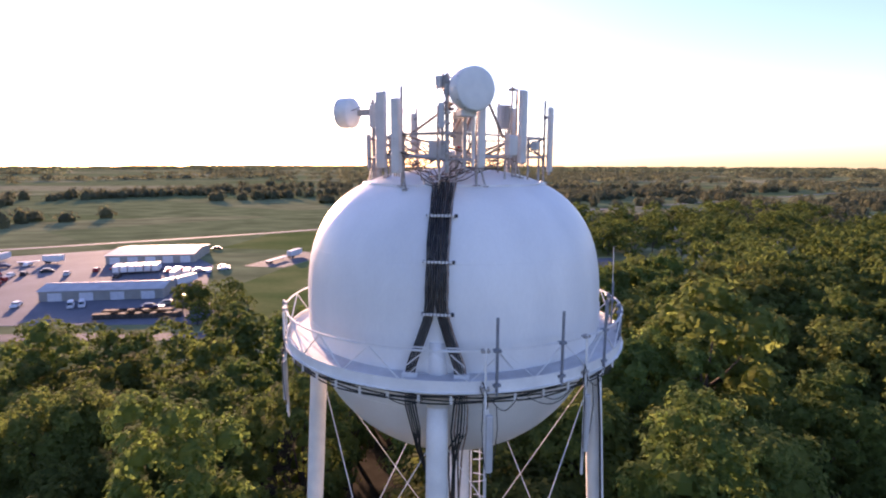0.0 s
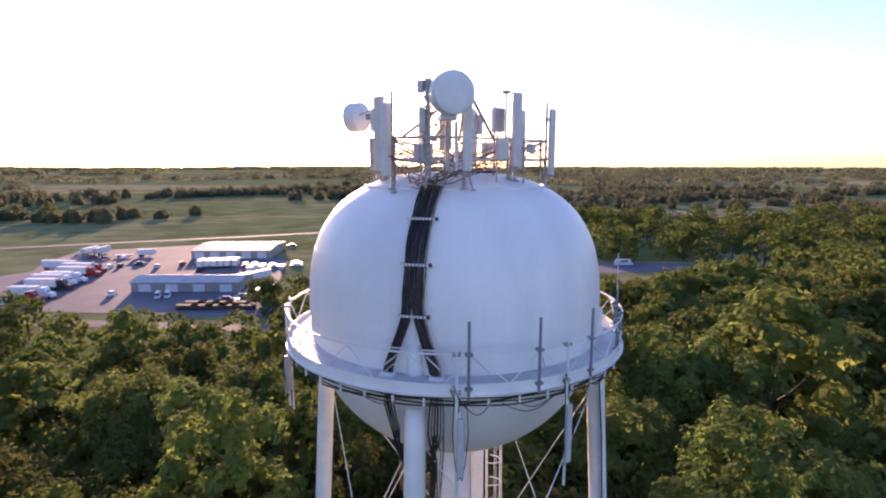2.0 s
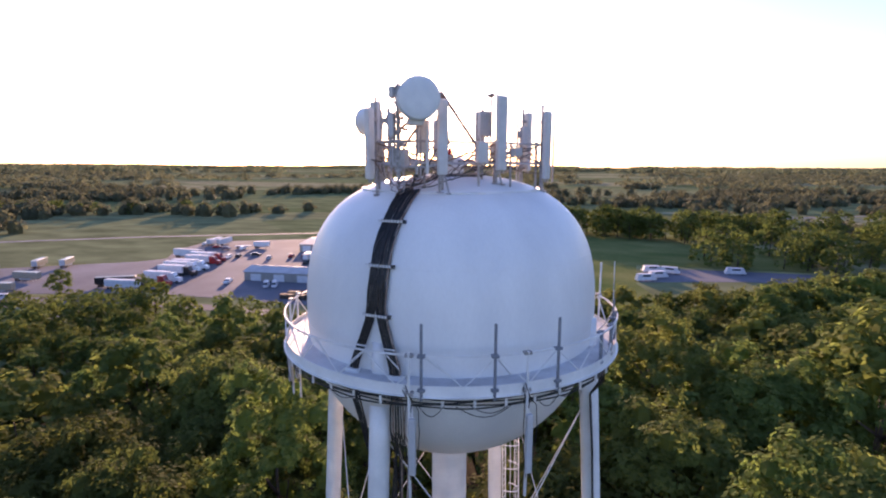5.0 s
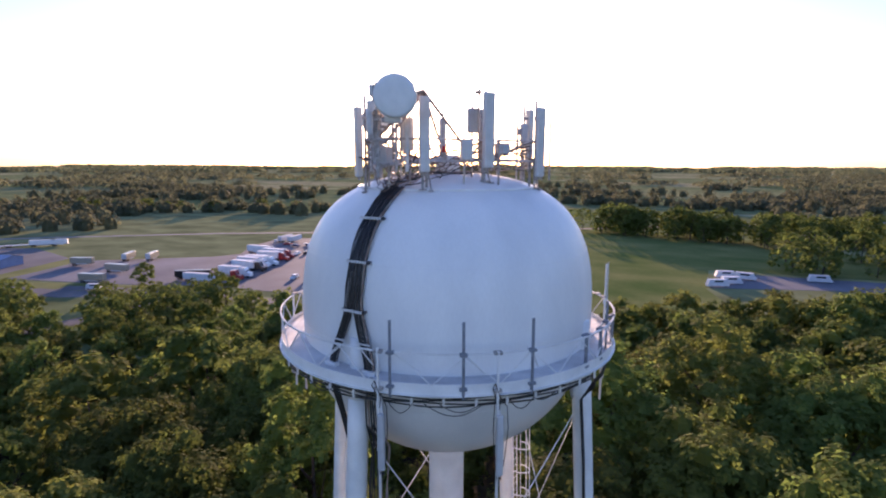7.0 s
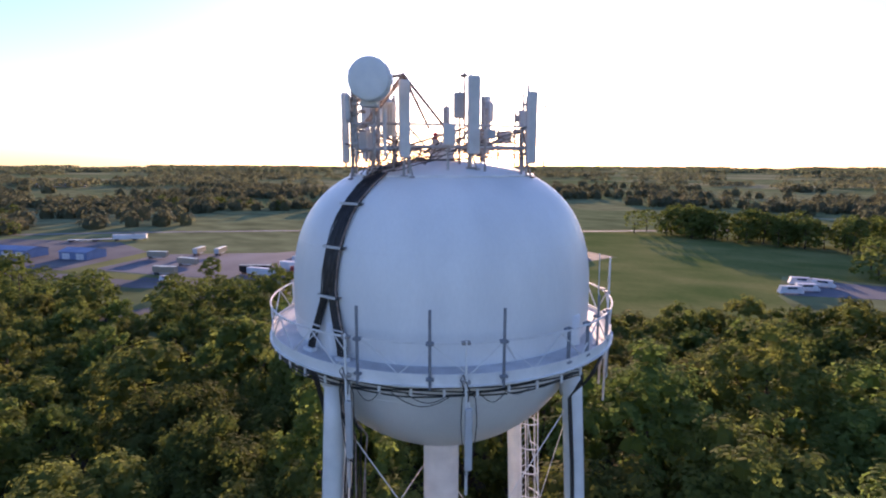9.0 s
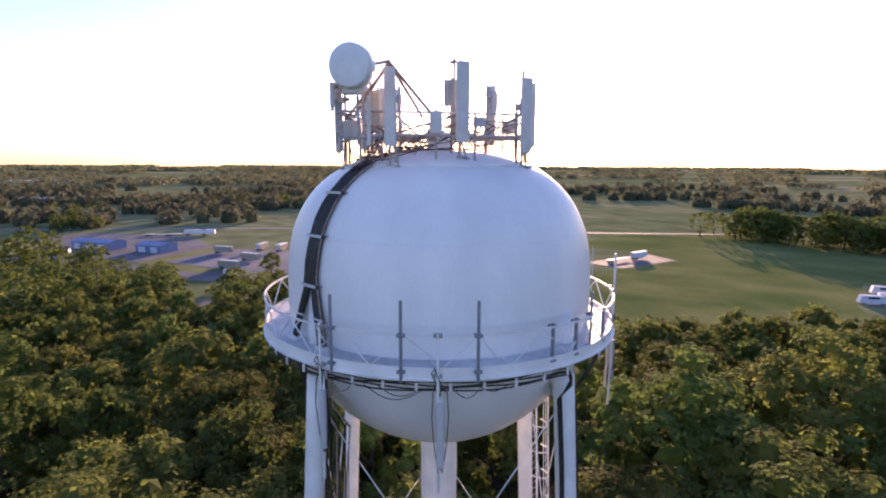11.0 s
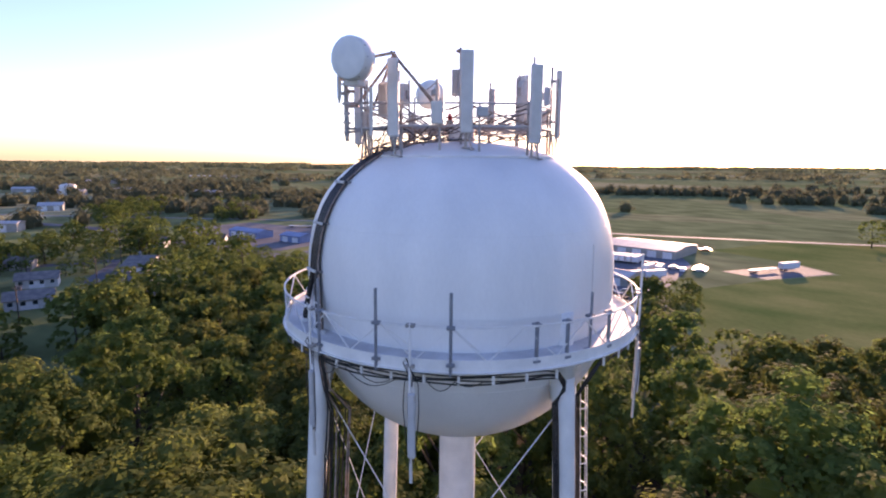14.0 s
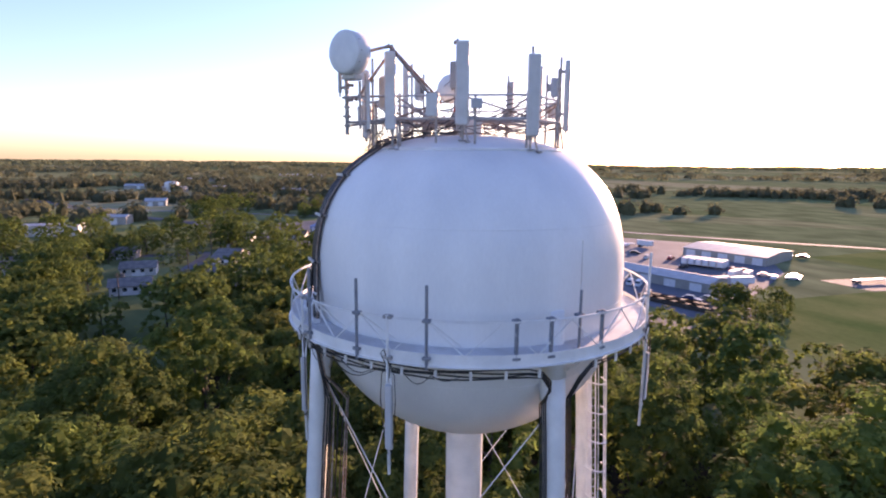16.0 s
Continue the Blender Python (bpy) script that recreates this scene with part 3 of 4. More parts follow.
def hanging_antenna(deg, r, top, panel_top, panel_low, rod_low, shift, label):
    t = thing("hanging_antenna", label, "antenna", "antennas hung from the balcony")
    c = lambda z, dr=0.0, dt=0.0: polar(r + dr, deg, z) + polar(dt, deg + 90, 0)
    part("pole", Geo().tube([c(top), c(panel_low + 0.5)], 0.035, 10), STEEL_WHITE, t)
    q = c((panel_top + panel_low) / 2, 0.05, shift)
    part("panel", box_at(Geo(), q.x, q.y, q.z, 0.12, 0.19, panel_top - panel_low, deg, 0.03), RADOME_GREY, t)
    part("rod", Geo().tube([c(panel_low + 0.6, 0.0, 0.02), c(rod_low, -0.02, 0.02)], 0.04, 10), RADOME, t)
    for z in (Z_RAIL, Z_FLOOR - 0.1):
        w = c(z, -0.05)
        part("clamp", box_at(Geo(), w.x, w.y, z, 0.16, 0.22, 0.08, deg), GALVANISED, t)
    part("brace", beam(Geo(), c(30.2, -0.1), c(29.7, 0.0, 0.1), 0.05, 0.03), STEEL_WHITE, t)
    for s in (-1, 1):
        pts = [c(30.25, -0.05, 0.05 * s), c(30.0, 0.08, 0.17 * s + shift), c(29.4, 0.1, 0.2 * s + shift), c(28.6, 0.06, 0.14 * s + shift), c(panel_low - 0.15, 0.02, 0.05 * s + shift), c(panel_low - 0.05, 0, shift)]
        part("cable", Geo().tube(pts, 0.012, 6), CABLE, t, smooth=True)
    pts = [c(30.1, -0.05), c(30.5, 0.05, -0.15), c(30.62, 0.03, -0.08), c(30.2, 0.02, 0.08), c(29.9, 0.0, 0.05)]
    part("loop", Geo().tube(pts, 0.014, 6), CABLE, t, smooth=True)
    return t


HANG = "grey panel antenna and white rod hung from the balcony"
hanging_antenna(-82, 5.74, 31.5, 29.75, 28.2, 27.3, 0.1, HANG)
hanging_antenna(-50.8, 5.7, 31.45, 29.75, 28.1, 27.4, 0.06, HANG)
hanging_antenna(31, 5.7, 32.6, 29.7, 28.3, 27.5, 0.12, HANG)
hanging_antenna(36, 5.68, 30.6, 29.7, 28.6, 27.9, 0.1, HANG)
hanging_antenna(190, 5.72, 31.5, 29.6, 28.2, 27.4, 0.1, HANG)
hanging_antenna(198, 5.7, 31.3, 29.7, 28.4, 27.9, 0.1, HANG)


# ---- ground ----
def ground_mat():
    m = bpy.data.materials.new("fields")
    m.use_nodes = True
    n, l = m.node_tree.nodes, m.node_tree.links
    b = n["Principled BSDF"]
    b.inputs["Roughness"].default_value, b.inputs["Specular IOR Level"].default_value = 1.0, 0.0
    tc, mp = n.new("ShaderNodeTexCoord"), n.new("ShaderNodeMapping")
    mp.inputs["Rotation"].default_value = (0, 0, radians(-38))
    mp.inputs["Scale"].default_value = (0.0035, 0.009, 1)
    l.new(tc.outputs["Object"], mp.inputs["Vector"])
    vo = n.new("ShaderNodeTexVoronoi")
    vo.inputs["Scale"].default_value = 1.0
    l.new(mp.outputs["Vector"], vo.inputs["Vector"])
    sep = n.new("ShaderNodeSeparateColor")
    l.new(vo.outputs["Color"], sep.inputs["Color"])
    ramp = n.new("ShaderNodeValToRGB")
    r = ramp.color_ramp
    r.interpolation = "CONSTANT"
    r.elements[0].color = (0.155, 0.185, 0.09, 1)
    r.elements[1].position, r.elements[1].color = 0.3, (0.185, 0.205, 0.105, 1)
    for p, c in ((0.5, (0.27, 0.26, 0.15, 1)), (0.68, (0.13, 0.165, 0.075, 1)), (0.85, (0.21, 0.22, 0.115, 1))):
        r.elements.new(p).color = c
    l.new(sep.outputs["Red"], ramp.inputs["Fac"])
    no = n.new("ShaderNodeTexNoise")
    no.inputs["Scale"].default_value, no.inputs["Detail"].default_value = 0.06, 9.0
    mp2 = n.new("ShaderNodeMapping")
    mp2.inputs["Rotation"].default_value, mp2.inputs["Scale"].default_value = (0, 0, radians(-38)), (0.8, 1.3, 1)
    l.new(tc.outputs["Object"], mp2.inputs["Vector"])
    l.new(mp2.outputs["Vector"], no.inputs["Vector"])
    hsv, mr = n.new("ShaderNodeHueSaturation"), n.new("ShaderNodeMapRange")
    mr.inputs["From Min"].default_value, mr.inputs["From Max"].default_value = 0.3, 0.7
    mr.inputs["To Min"].default_value, mr.inputs["To Max"].default_value = 0.68, 1.3
    l.new(no.outputs["Fac"], mr.inputs["Value"])
    l.new(mr.outputs["Result"], hsv.inputs["Value"])
    l.new(ramp.outputs["Color"], hsv.inputs["Color"])
    l.new(hsv.outputs["Color"], b.inputs["Base Color"])
    bp = n.new("ShaderNodeBump")
    bp.inputs["Strength"].default_value, bp.inputs["Distance"].default_value = 0.04, 0.3
    l.new(no.outputs["Fac"], bp.inputs["Height"])
    l.new(bp.outputs["Normal"], b.inputs["Normal"])
    return m


g = Geo()
rings_ = [[(r * math.cos(2 * math.pi * i / 64), r * math.sin(2 * math.pi * i / 64), 0) for i in range(64)] for r in (1, 60, 200, 600, 1500, 4900)]
g.loops(rings_, caps=False)
tagged(part("ground", g, ground_mat()), "flat green and tan farmland reaching the horizon", "ground", kind="structure")
ASPHALT = mat("asphalt", (0.095, 0.1, 0.115), (0.15, 0.155, 0.165), 0.06, 0.85, fine=2.0, grain=0.2, gloss=0.08)
GRAVEL = mat("gravel_lot", (0.112, 0.123, 0.148), (0.168, 0.18, 0.208), 0.05, 0.9, fine=1.5, grain=0.2, gloss=0.08)
CONCRETE = mat("pale_concrete", (0.17, 0.175, 0.18), (0.25, 0.25, 0.25), 0.2, 0.85, fine=3.0, gloss=0.08)
GRASS = mat("mown_grass", (0.09, 0.125, 0.035), (0.14, 0.165, 0.055), 0.08, 0.95, fine=1.5, grain=0.25, gloss=0.08)


def sheet(name, pts, z, material, label, category, thick=0.1):
    v = [(x, y, z) for x, y in pts] + [(x, y, z - thick) for x, y in pts]
    k = len(pts)
    area = sum(pts[i][0] * pts[(i + 1) % k][1] - pts[(i + 1) % k][0] * pts[i][1] for i in range(k))
    up = tuple(range(k)) if area > 0 else tuple(range(k - 1, -1, -1))
    g = Geo().add(v, [up] + [(i, (i + 1) % k, k + (i + 1) % k, k + i) for i in range(k)])
    return tagged(part(name, g, material), label, category, kind="structure")


def strip(name, pts, w, z, material, label, category):
    pts = [Vector(p) for p in pts]
    left, right = [], []
    for i, p in enumerate(pts):
        d = (pts[min(i + 1, len(pts) - 1)] - pts[max(i - 1, 0)]).normalized()
        s = Vector((-d.y, d.x)) * w / 2
        left.append(p + s)
        right.append(p - s)
    k = len(pts)
    v = [(*p, z) for p in left] + [(*p, z) for p in right]
    g = Geo().add(v, [(i, k + i, k + i + 1, i + 1) for i in range(k - 1)])
    return tagged(part(name, g, material), label, category, kind="structure")


sheet("pavement_lot", [(-50, 101), (-88, 99), (-121, 96), (-150, 84), (-188, 73), (-199, 103), (-164, 132), (-160, 141), (-172, 158), (-178, 182), (-140, 206), (-104, 196), (-84, 172), (-68, 128)], 0.05, GRAVEL, "grey gravel and asphalt truck yard", "yard")
sheet("pavement_pad", [(-73, 171), (-58, 169), (-49, 197), (-63, 205)], 0.045, ASPHALT, "grey asphalt pad beyond the grass", "yard")
sheet("pavement_depot", [(-290, 50), (-223, 58), (-194, 67), (-209, 104), (-246, 112), (-300, 90)], 0.05, ASPHALT, "grey asphalt depot yard", "yard")
sheet("pavement_camp", [(8, 160), (40, 172), (60, 176), (62, 192), (10, 186)], 0.05, GRAVEL, "pale gravel parking ground", "yard")
strip("road_levee", [(-700, -330), (-316, 96), (-275, 136), (-218, 183), (-178, 208), (-131, 238), (-96, 262), (60, 380), (500, 700)], 4.5, 0.06, CONCRETE, "pale straight levee road", "road")

# ---- trees ----
rng = np.random.default_rng(7)


def leaves(centres, outward, size, loose=0.35):
    """One leaf for each centre, turned at random about its outward way."""
    n = len(centres)
    nrm = outward + rng.normal(0, loose, (n, 3))
    nrm /= np.linalg.norm(nrm, axis=1)[:, None]
    u = np.cross(nrm, rng.normal(0, 1, (n, 3)))
    u /= np.linalg.norm(u, axis=1)[:, None] + 1e-9
    w = np.cross(nrm, u)
    s = size * rng.uniform(0.6, 1.35, n)[:, None]
    return np.stack([centres + u * s * 0.75, centres - u * s * 0.4 + w * s * 0.5, centres - u * s * 0.4 - w * s * 0.5], 1).reshape(-1, 3)


def leaf_mesh(name, v, material):
    me = bpy.data.meshes.new(name)
    me.from_pydata(v.tolist(), [], np.arange(len(v)).reshape(-1, 3).tolist())
    me.materials.append(material)
    return me


def unit(n):
    q = rng.normal(0, 1, (n, 3))
    return q / np.linalg.norm(q, axis=1)[:, None]


def crown_mesh(name, H, R, lobes, tufts, sprig, size, material, base=0.3, swell=1.0):
    """A crown of rounded lobes, each a closed knot of foliage beset with tufts of leaves."""
    pts, ways, knots = [], [], []
    zc, rz = H * (1 + base) / 2, H * (1 - base) / 2
    ring_ = [(math.cos(2 * math.pi * k / 6), math.sin(2 * math.pi * k / 6)) for k in range(6)]
    for i in range(lobes):
        cz = 1 - 1.9 * ((i + 0.5) / lobes) ** 1.15
        a = 2.39996 * i + rng.uniform(-0.5, 0.5)
        rr = math.sqrt(max(0.0, 1 - cz * cz))
        d = np.array((math.cos(a) * rr, math.sin(a) * rr, cz)) + rng.normal(0, 0.08, 3)
        lr = R * rng.uniform(0.15, 0.31) * swell
        c = d * np.array((R, R, rz)) * rng.uniform(0.58, 0.95) + np.array((0, 0, zc))
        q = unit(int(tufts * (lr / (0.28 * R)) ** 2) + 3)
        q = q[(q @ d > -0.4) & (q[:, 2] > -0.55)]
        t = c + q * (lr * rng.uniform(0.68, 1.12, (len(q), 1))) * np.array((1, 1, 0.95))
        w = unit(len(q) * sprig)
        q, t = np.repeat(q, sprig, 0), np.repeat(t, sprig, 0)
        tr = np.repeat(rng.uniform(0.045, 0.11, len(q) // sprig), sprig)[:, None] * R
        pts.append(t + w * tr * rng.uniform(0.4, 1.0, (len(q), 1)))
        ways.append(w * 0.35 + q * 0.75 + np.array((0, 0, 0.5)))
        knots.append(np.array([c + np.array((x * u, y * u, z)) * lr * 0.58 * rng.uniform(0.85, 1.1) for u, z in ((0.3, -0.9), (0.95, -0.3), (0.8, 0.5), (0.2, 0.92)) for x, y in ring_]))
    v = leaves(np.concatenate(pts), np.concatenate(ways), size, 0.22)
    f = np.arange(len(v)).reshape(-1, 3).tolist()
    if lobes < 30:
        knots = []
    one = [(6 * k + i, 6 * k + (i + 1) % 6, 6 * k + 6 + (i + 1) % 6, 6 * k + 6 + i) for k in (1, 2) for i in range(6)]
    for m in range(len(knots)):
        f += [tuple(i + len(v) + 24 * m for i in q) for q in one]
    me = bpy.data.meshes.new(name)
    me.from_pydata(np.concatenate([v] + knots).tolist(), [], f)
    me.materials.append(material)
    return me


def trunk_mesh(H, R, limbs=7, sides=8):
    g = Geo()
    top = Vector((rng.uniform(-0.6, 0.6), rng.uniform(-0.6, 0.6), H * 0.72))
    g.tube([(0, 0, -0.3), (0.05, 0, H * 0.2), top * 0.6, top], 0.02 * H, sides, r_end=0.05)
    for i in range(limbs):
        a, z = 2.4 * i + rng.uniform(-0.4, 0.4), H * rng.uniform(0.3, 0.6)
        s = top * (z / top.z)
        e = Vector((math.cos(a) * R * 0.5, math.sin(a) * R * 0.5, z + H * rng.uniform(0.12, 0.28)))
        g.tube([s, (s + e) / 2 + Vector((0, 0, -0.2)), e], 0.008 * H, sides - 2, r_end=0.02)
    return g


TREE_LABEL = {"near": "broad leafy green deciduous tree in dense woodland", "mid": "leafy green tree in woodland beside the yards"}


def tree_kind(H, R, lobes, tufts, sprig, size, base=0.25, limbs=7, sides=8, swell=1.0):
    return trunk_mesh(H, R, limbs, sides).mesh("trunk", BARK, True), crown_mesh("crown", H, R, lobes, tufts, sprig, size, LEAF, base, swell)


def plant(kind, x, y, s, turn, label, group, flat=1.0):
    t = thing("tree", label, "tree", group, pose(x, y, 0, 0, 0, turn) @ Matrix.Diagonal((s * flat, s * flat, s, 1)))
    part("trunk", kind[0], None, t)
    part("crown", kind[1], None, t)
    return t


NEAR = [tree_kind(17.5, 5.4, 84, 38, 14, 0.235), tree_kind(18, 4.6, 72, 36, 14, 0.215), tree_kind(17, 6.4, 96, 40, 14, 0.25), tree_kind(18, 4.2, 66, 36, 14, 0.205), tree_kind(16.5, 5.6, 84, 38, 14, 0.235)]
MID = [tree_kind(15, 5.0, 40, 18, 9, 0.4, 0.06, 4, 6, 1.25), tree_kind(15.5, 4.4, 36, 18, 9, 0.36, 0.08, 4, 6, 1.25), tree_kind(14, 5.6, 42, 18, 9, 0.43, 0.05, 4, 6, 1.25), tree_kind(15, 4.0, 34, 18, 9, 0.34, 0.1, 4, 6, 1.25)]
FAR = [tree_kind(15, 5.2, 22, 9, 5, 0.8, 0.0, 2, 5, 1.4), tree_kind(14, 5.8, 22, 9, 5, 0.9, 0.0, 2, 5, 1.4), tree_kind(15, 4.4, 20, 9, 5, 0.74, 0.02, 2, 5, 1.4)]
beyond = []


def inside(x, y, poly):
    hit = False
    for i in range(len(poly)):
        (x1, y1), (x2, y2) = poly[i], poly[i - 1]
        if (y1 > y) != (y2 > y) and x < (x2 - x1) * (y - y1) / (y2 - y1) + x1:
            hit = not hit
    return hit


FOREST = [(-74, -30), (-74, -4), (-86, 4), (-128, 26), (-124, 34), (-86, 42), (-74, 56), (-50, 52), (-24, 49), (-12, 62), (-4, 84), (24, 100), (56, 102), (150, 168), (170, 110), (120, 20), (60, -10), (20, -30), (-20, -46)]
LITTER = mat("leaf_litter", (0.03, 0.026, 0.018), (0.06, 0.05, 0.034), 0.5, 0.95, fine=6.0, grain=0.3, gloss=0.05)
sheet("ground_wood", FOREST, 0.04, LITTER, "dark brown leaf litter under the wood", "forest floor")
spots = [(14.4, 11.5, 21.2), (-17.5, 13, 21.0), (-18, -7, 19.5), (1, 26, 20.8), (18, 33, 20.5), (27, 39, 24), (9.4, 38.5, 20.5), (-33, 24, 17.5), (-35, -12.5, 19.0), (-34, 11, 16.0), (-45, 27.5, 17.0)]
fixed = len(spots)
tries = 0
while len(spots) < 560 and tries < 60000:
    tries += 1
    x, y = rng.uniform(-130, 170), rng.uniform(-46, 170)
    d = math.hypot(x, y)
    if not inside(x, y, FOREST) or d < 12 or (y < -4 and abs(x) < 26 and x > -14):
        continue
    gap = (8.0 + 2.6 * rng.random()) if d < 60 else 5.4 + 1.8 * rng.random()
    if all((x - a) ** 2 + (y - b) ** 2 > gap * gap for a, b, _h in spots):
        spots.append((x, y, rng.uniform(12.5, 20.5) if d < 48 else rng.uniform(8.0, 11.5) if x < -50 else rng.uniform(12.5, 17.0)))
spots.sort(key=lambda q: math.hypot(q[0], q[1]))
for i, (x, y, h) in enumerate(spots):
    near = math.hypot(x, y) < 43 and y > -28 and x < 34
    kinds = NEAR if near else MID if i < 270 else FAR
    if near and h > 20.6:
        kinds = NEAR[1:4:2]
    k, turn, flat = kinds[int(rng.integers(len(kinds)))], rng.uniform(0, 360), rng.uniform(0.95, 1.25)
    if i < 270:
        plant(k, x, y, h / (17.4 if near else 15.0), turn, TREE_LABEL["near" if near else "mid"], "woodland trees", flat)
    else:
        beyond.append((k, x, y, h / 15.0, turn, flat))


# ---- buildings ----
SIDING_TAN = mat("tan_siding", (0.3, 0.28, 0.25), (0.36, 0.34, 0.3), 0.6, 0.7, fine=8.0, spread=0.1)
SIDING_WHITE = mat("white_siding", (0.45, 0.45, 0.44), (0.56, 0.55, 0.53), 0.6, 0.65, fine=8.0, spread=0.08)
SIDING_BLUE = mat("blue_siding", (0.14, 0.2, 0.34), (0.18, 0.25, 0.4), 0.6, 0.6, fine=8.0)
ROOF_METAL = mat("metal_roof", (0.33, 0.34, 0.36), (0.43, 0.44, 0.45), 0.4, 0.7, metal=0.0, fine=6.0, spread=0.08)
ROOF_BLUE = mat("blue_metal_roof", (0.16, 0.22, 0.36), (0.22, 0.28, 0.42), 0.4, 0.65, metal=0.0, fine=6.0)
SHINGLE = mat("shingle_roof", (0.1, 0.095, 0.095), (0.18, 0.165, 0.155), 0.8, 0.85, fine=6.0, spread=0.35)
DARK_GLASS = mat("dark_glass", (0.02, 0.025, 0.03), (0.04, 0.045, 0.05), 1.0, 0.12)
WHITE_PAINT = mat("white_panel", (0.58, 0.59, 0.61), (0.7, 0.7, 0.71), 1.0, 0.6, fine=6.0, grain=0.06, spread=0.06)
TYRE = mat("tyre_rubber", (0.015, 0.015, 0.015), (0.03, 0.03, 0.03), 3.0, 0.85)
PAINTS = [mat("paint_" + n, c, tuple(1.2 * v for v in c), 2.0, 0.3, grain=0.05) for n, c in (("red", (0.3, 0.02, 0.02)), ("navy", (0.02, 0.03, 0.09)), ("black", (0.015, 0.015, 0.017)), ("silver", (0.4, 0.41, 0.42)), ("white", (0.7, 0.7, 0.7)), ("tan", (0.3, 0.26, 0.2)))]


def building(name, label, category, x, y, turn, long, wide, eave, ridge, wall, roof, doors=0, windows=0, chimney=False, group=""):
    """A gabled building whose front runs along its own x from (x, y) and whose depth goes to +y."""
    t = thing(name, label, category, group, pose(x, y, 0, 0, 0, turn))
    w = 0.25
    g = Geo()
    g.add([(0, 0, 0), (long, 0, 0), (long, wide, 0), (0, wide, 0), (0, 0, eave), (long, 0, eave), (long, wide, eave), (0, wide, eave), (0, wide / 2, ridge), (long, wide / 2, ridge)],
          [(0, 1, 5, 4), (1, 2, 6, 9, 5), (2, 3, 7, 6), (3, 0, 4, 8, 7)])
    part("wall", g, wall, t)
    o = 0.4
    sl = (ridge - eave) / (wide / 2)
    for s in (0, 1):
        y0, y1 = (-o, wide / 2) if s == 0 else (wide + o, wide / 2)
        z0 = eave - o * sl + 0.06
        v = [(-o, y0, z0), (long + o, y0, z0), (long + o, y1, ridge + 0.06), (-o, y1, ridge + 0.06)]
        v += [(a, b, c + 0.14) for a, b, c in v]
        f = [(4, 5, 6, 7), (3, 2, 1, 0), (0, 1, 5, 4), (1, 2, 6, 5), (2, 3, 7, 6), (3, 0, 4, 7)]
        r = part("roof", Geo().add(v, f if s == 0 else [tuple(reversed(q)) for q in f]), roof, t)
        if eave > 3.6:
            n = int(long / 3)
            for k in range(n + 1):
                xx = -o + (long + 2 * o) * k / n
                part("roof_rib", beam(Geo(), (xx, y0, z0 + 0.15), (xx, y1, ridge + 0.21), 0.07, 0.06), roof, r)
    for k in range(doors):
        c = long * (k + 0.5) / doors
        hgt = min(3.4, eave - 0.5)
        part("door", Geo().box(min(3.4, long / doors * 0.6), 0.08, hgt, pose(c, -0.03, hgt / 2), 0.01), WHITE_PAINT, t)
    for k in range(windows):
        c = long * (k + 0.5) / windows
        win = part("window", Geo().box(1.2, 0.1, 1.2, pose(c, -0.03, 1.6), 0.01), WHITE_PAINT, t)
        part("pane", Geo().box(1.0, 0.06, 1.0, pose(c, -0.07, 1.6)), DARK_GLASS, win)
    if chimney:
        part("chimney", Geo().box(0.8, 0.6, 1.8, pose(long * 0.3, wide * 0.6, ridge + 0.3), 0.02), SHINGLE, t)
    return t


building("warehouse", "long low tan metal shed with pale ribbed roof in the yard", "warehouse", -107, 119.3, 9.3, 30.4, 10.5, 2.7, 3.7, SIDING_TAN, ROOF_METAL, 4)
building("warehouse", "wide low metal warehouse with pale roof beside parked trailers", "warehouse", -122.6, 172.5, 10.7, 29.5, 24, 3.0, 4.0, SIDING_TAN, ROOF_METAL, 5)
building("warehouse", "blue metal depot building with two white doors", "warehouse", -220, 77, 20, 12.4, 9, 2.8, 3.8, SIDING_BLUE, ROOF_BLUE, 2)
building("warehouse", "long blue metal depot building beside the road", "warehouse", -250, 64, 20, 20, 9, 2.8, 3.8, SIDING_BLUE, ROOF_BLUE, 3)
building("warehouse", "white block workshop with a flat pale roof", "warehouse", -284, -54, 75, 22, 10, 4.6, 5.2, SIDING_WHITE, ROOF_METAL, 2)
building("warehouse", "low grey store behind the workshop", "warehouse", -322, -26, 70, 12, 10, 4.0, 4.8, SIDING_TAN, ROOF_METAL, 1)
building("house", "single-storey house with a broad grey shingle roof", "house", -176.8, 10.7, 61.7, 7.5, 16, 2.6, 4.6, SIDING_TAN, SHINGLE, 1, 3, True, "village houses")
HOUSE = "small single-storey house with shingle roof among trees"
for x, y, turn, wall in ((-171, -15, 82, SIDING_WHITE), (-145, -17, 86, SIDING_WHITE), (-157, 6, 60, SIDING_TAN), (-188, -47, 80, SIDING_WHITE), (-229, -41, 80, SIDING_TAN), (-232, 24, 60, SIDING_WHITE), (-228, 46, 60, SIDING_WHITE), (-205, -20, 75, SIDING_TAN),
                          (46, 282, 10, SIDING_WHITE), (82, 306, -15, SIDING_TAN), (124, 278, 20, SIDING_WHITE), (140, 226, 5, SIDING_TAN), (100, 240, -10, SIDING_WHITE), (170, 300, 12, SIDING_WHITE), (64, 330, 8, SIDING_TAN), (186, 250, -8, SIDING_TAN)):
    building("house", HOUSE, "house", x, y, turn, 9.5, 6.5, 2.4, 3.9, wall, SHINGLE, 1, 4, True, "village houses")
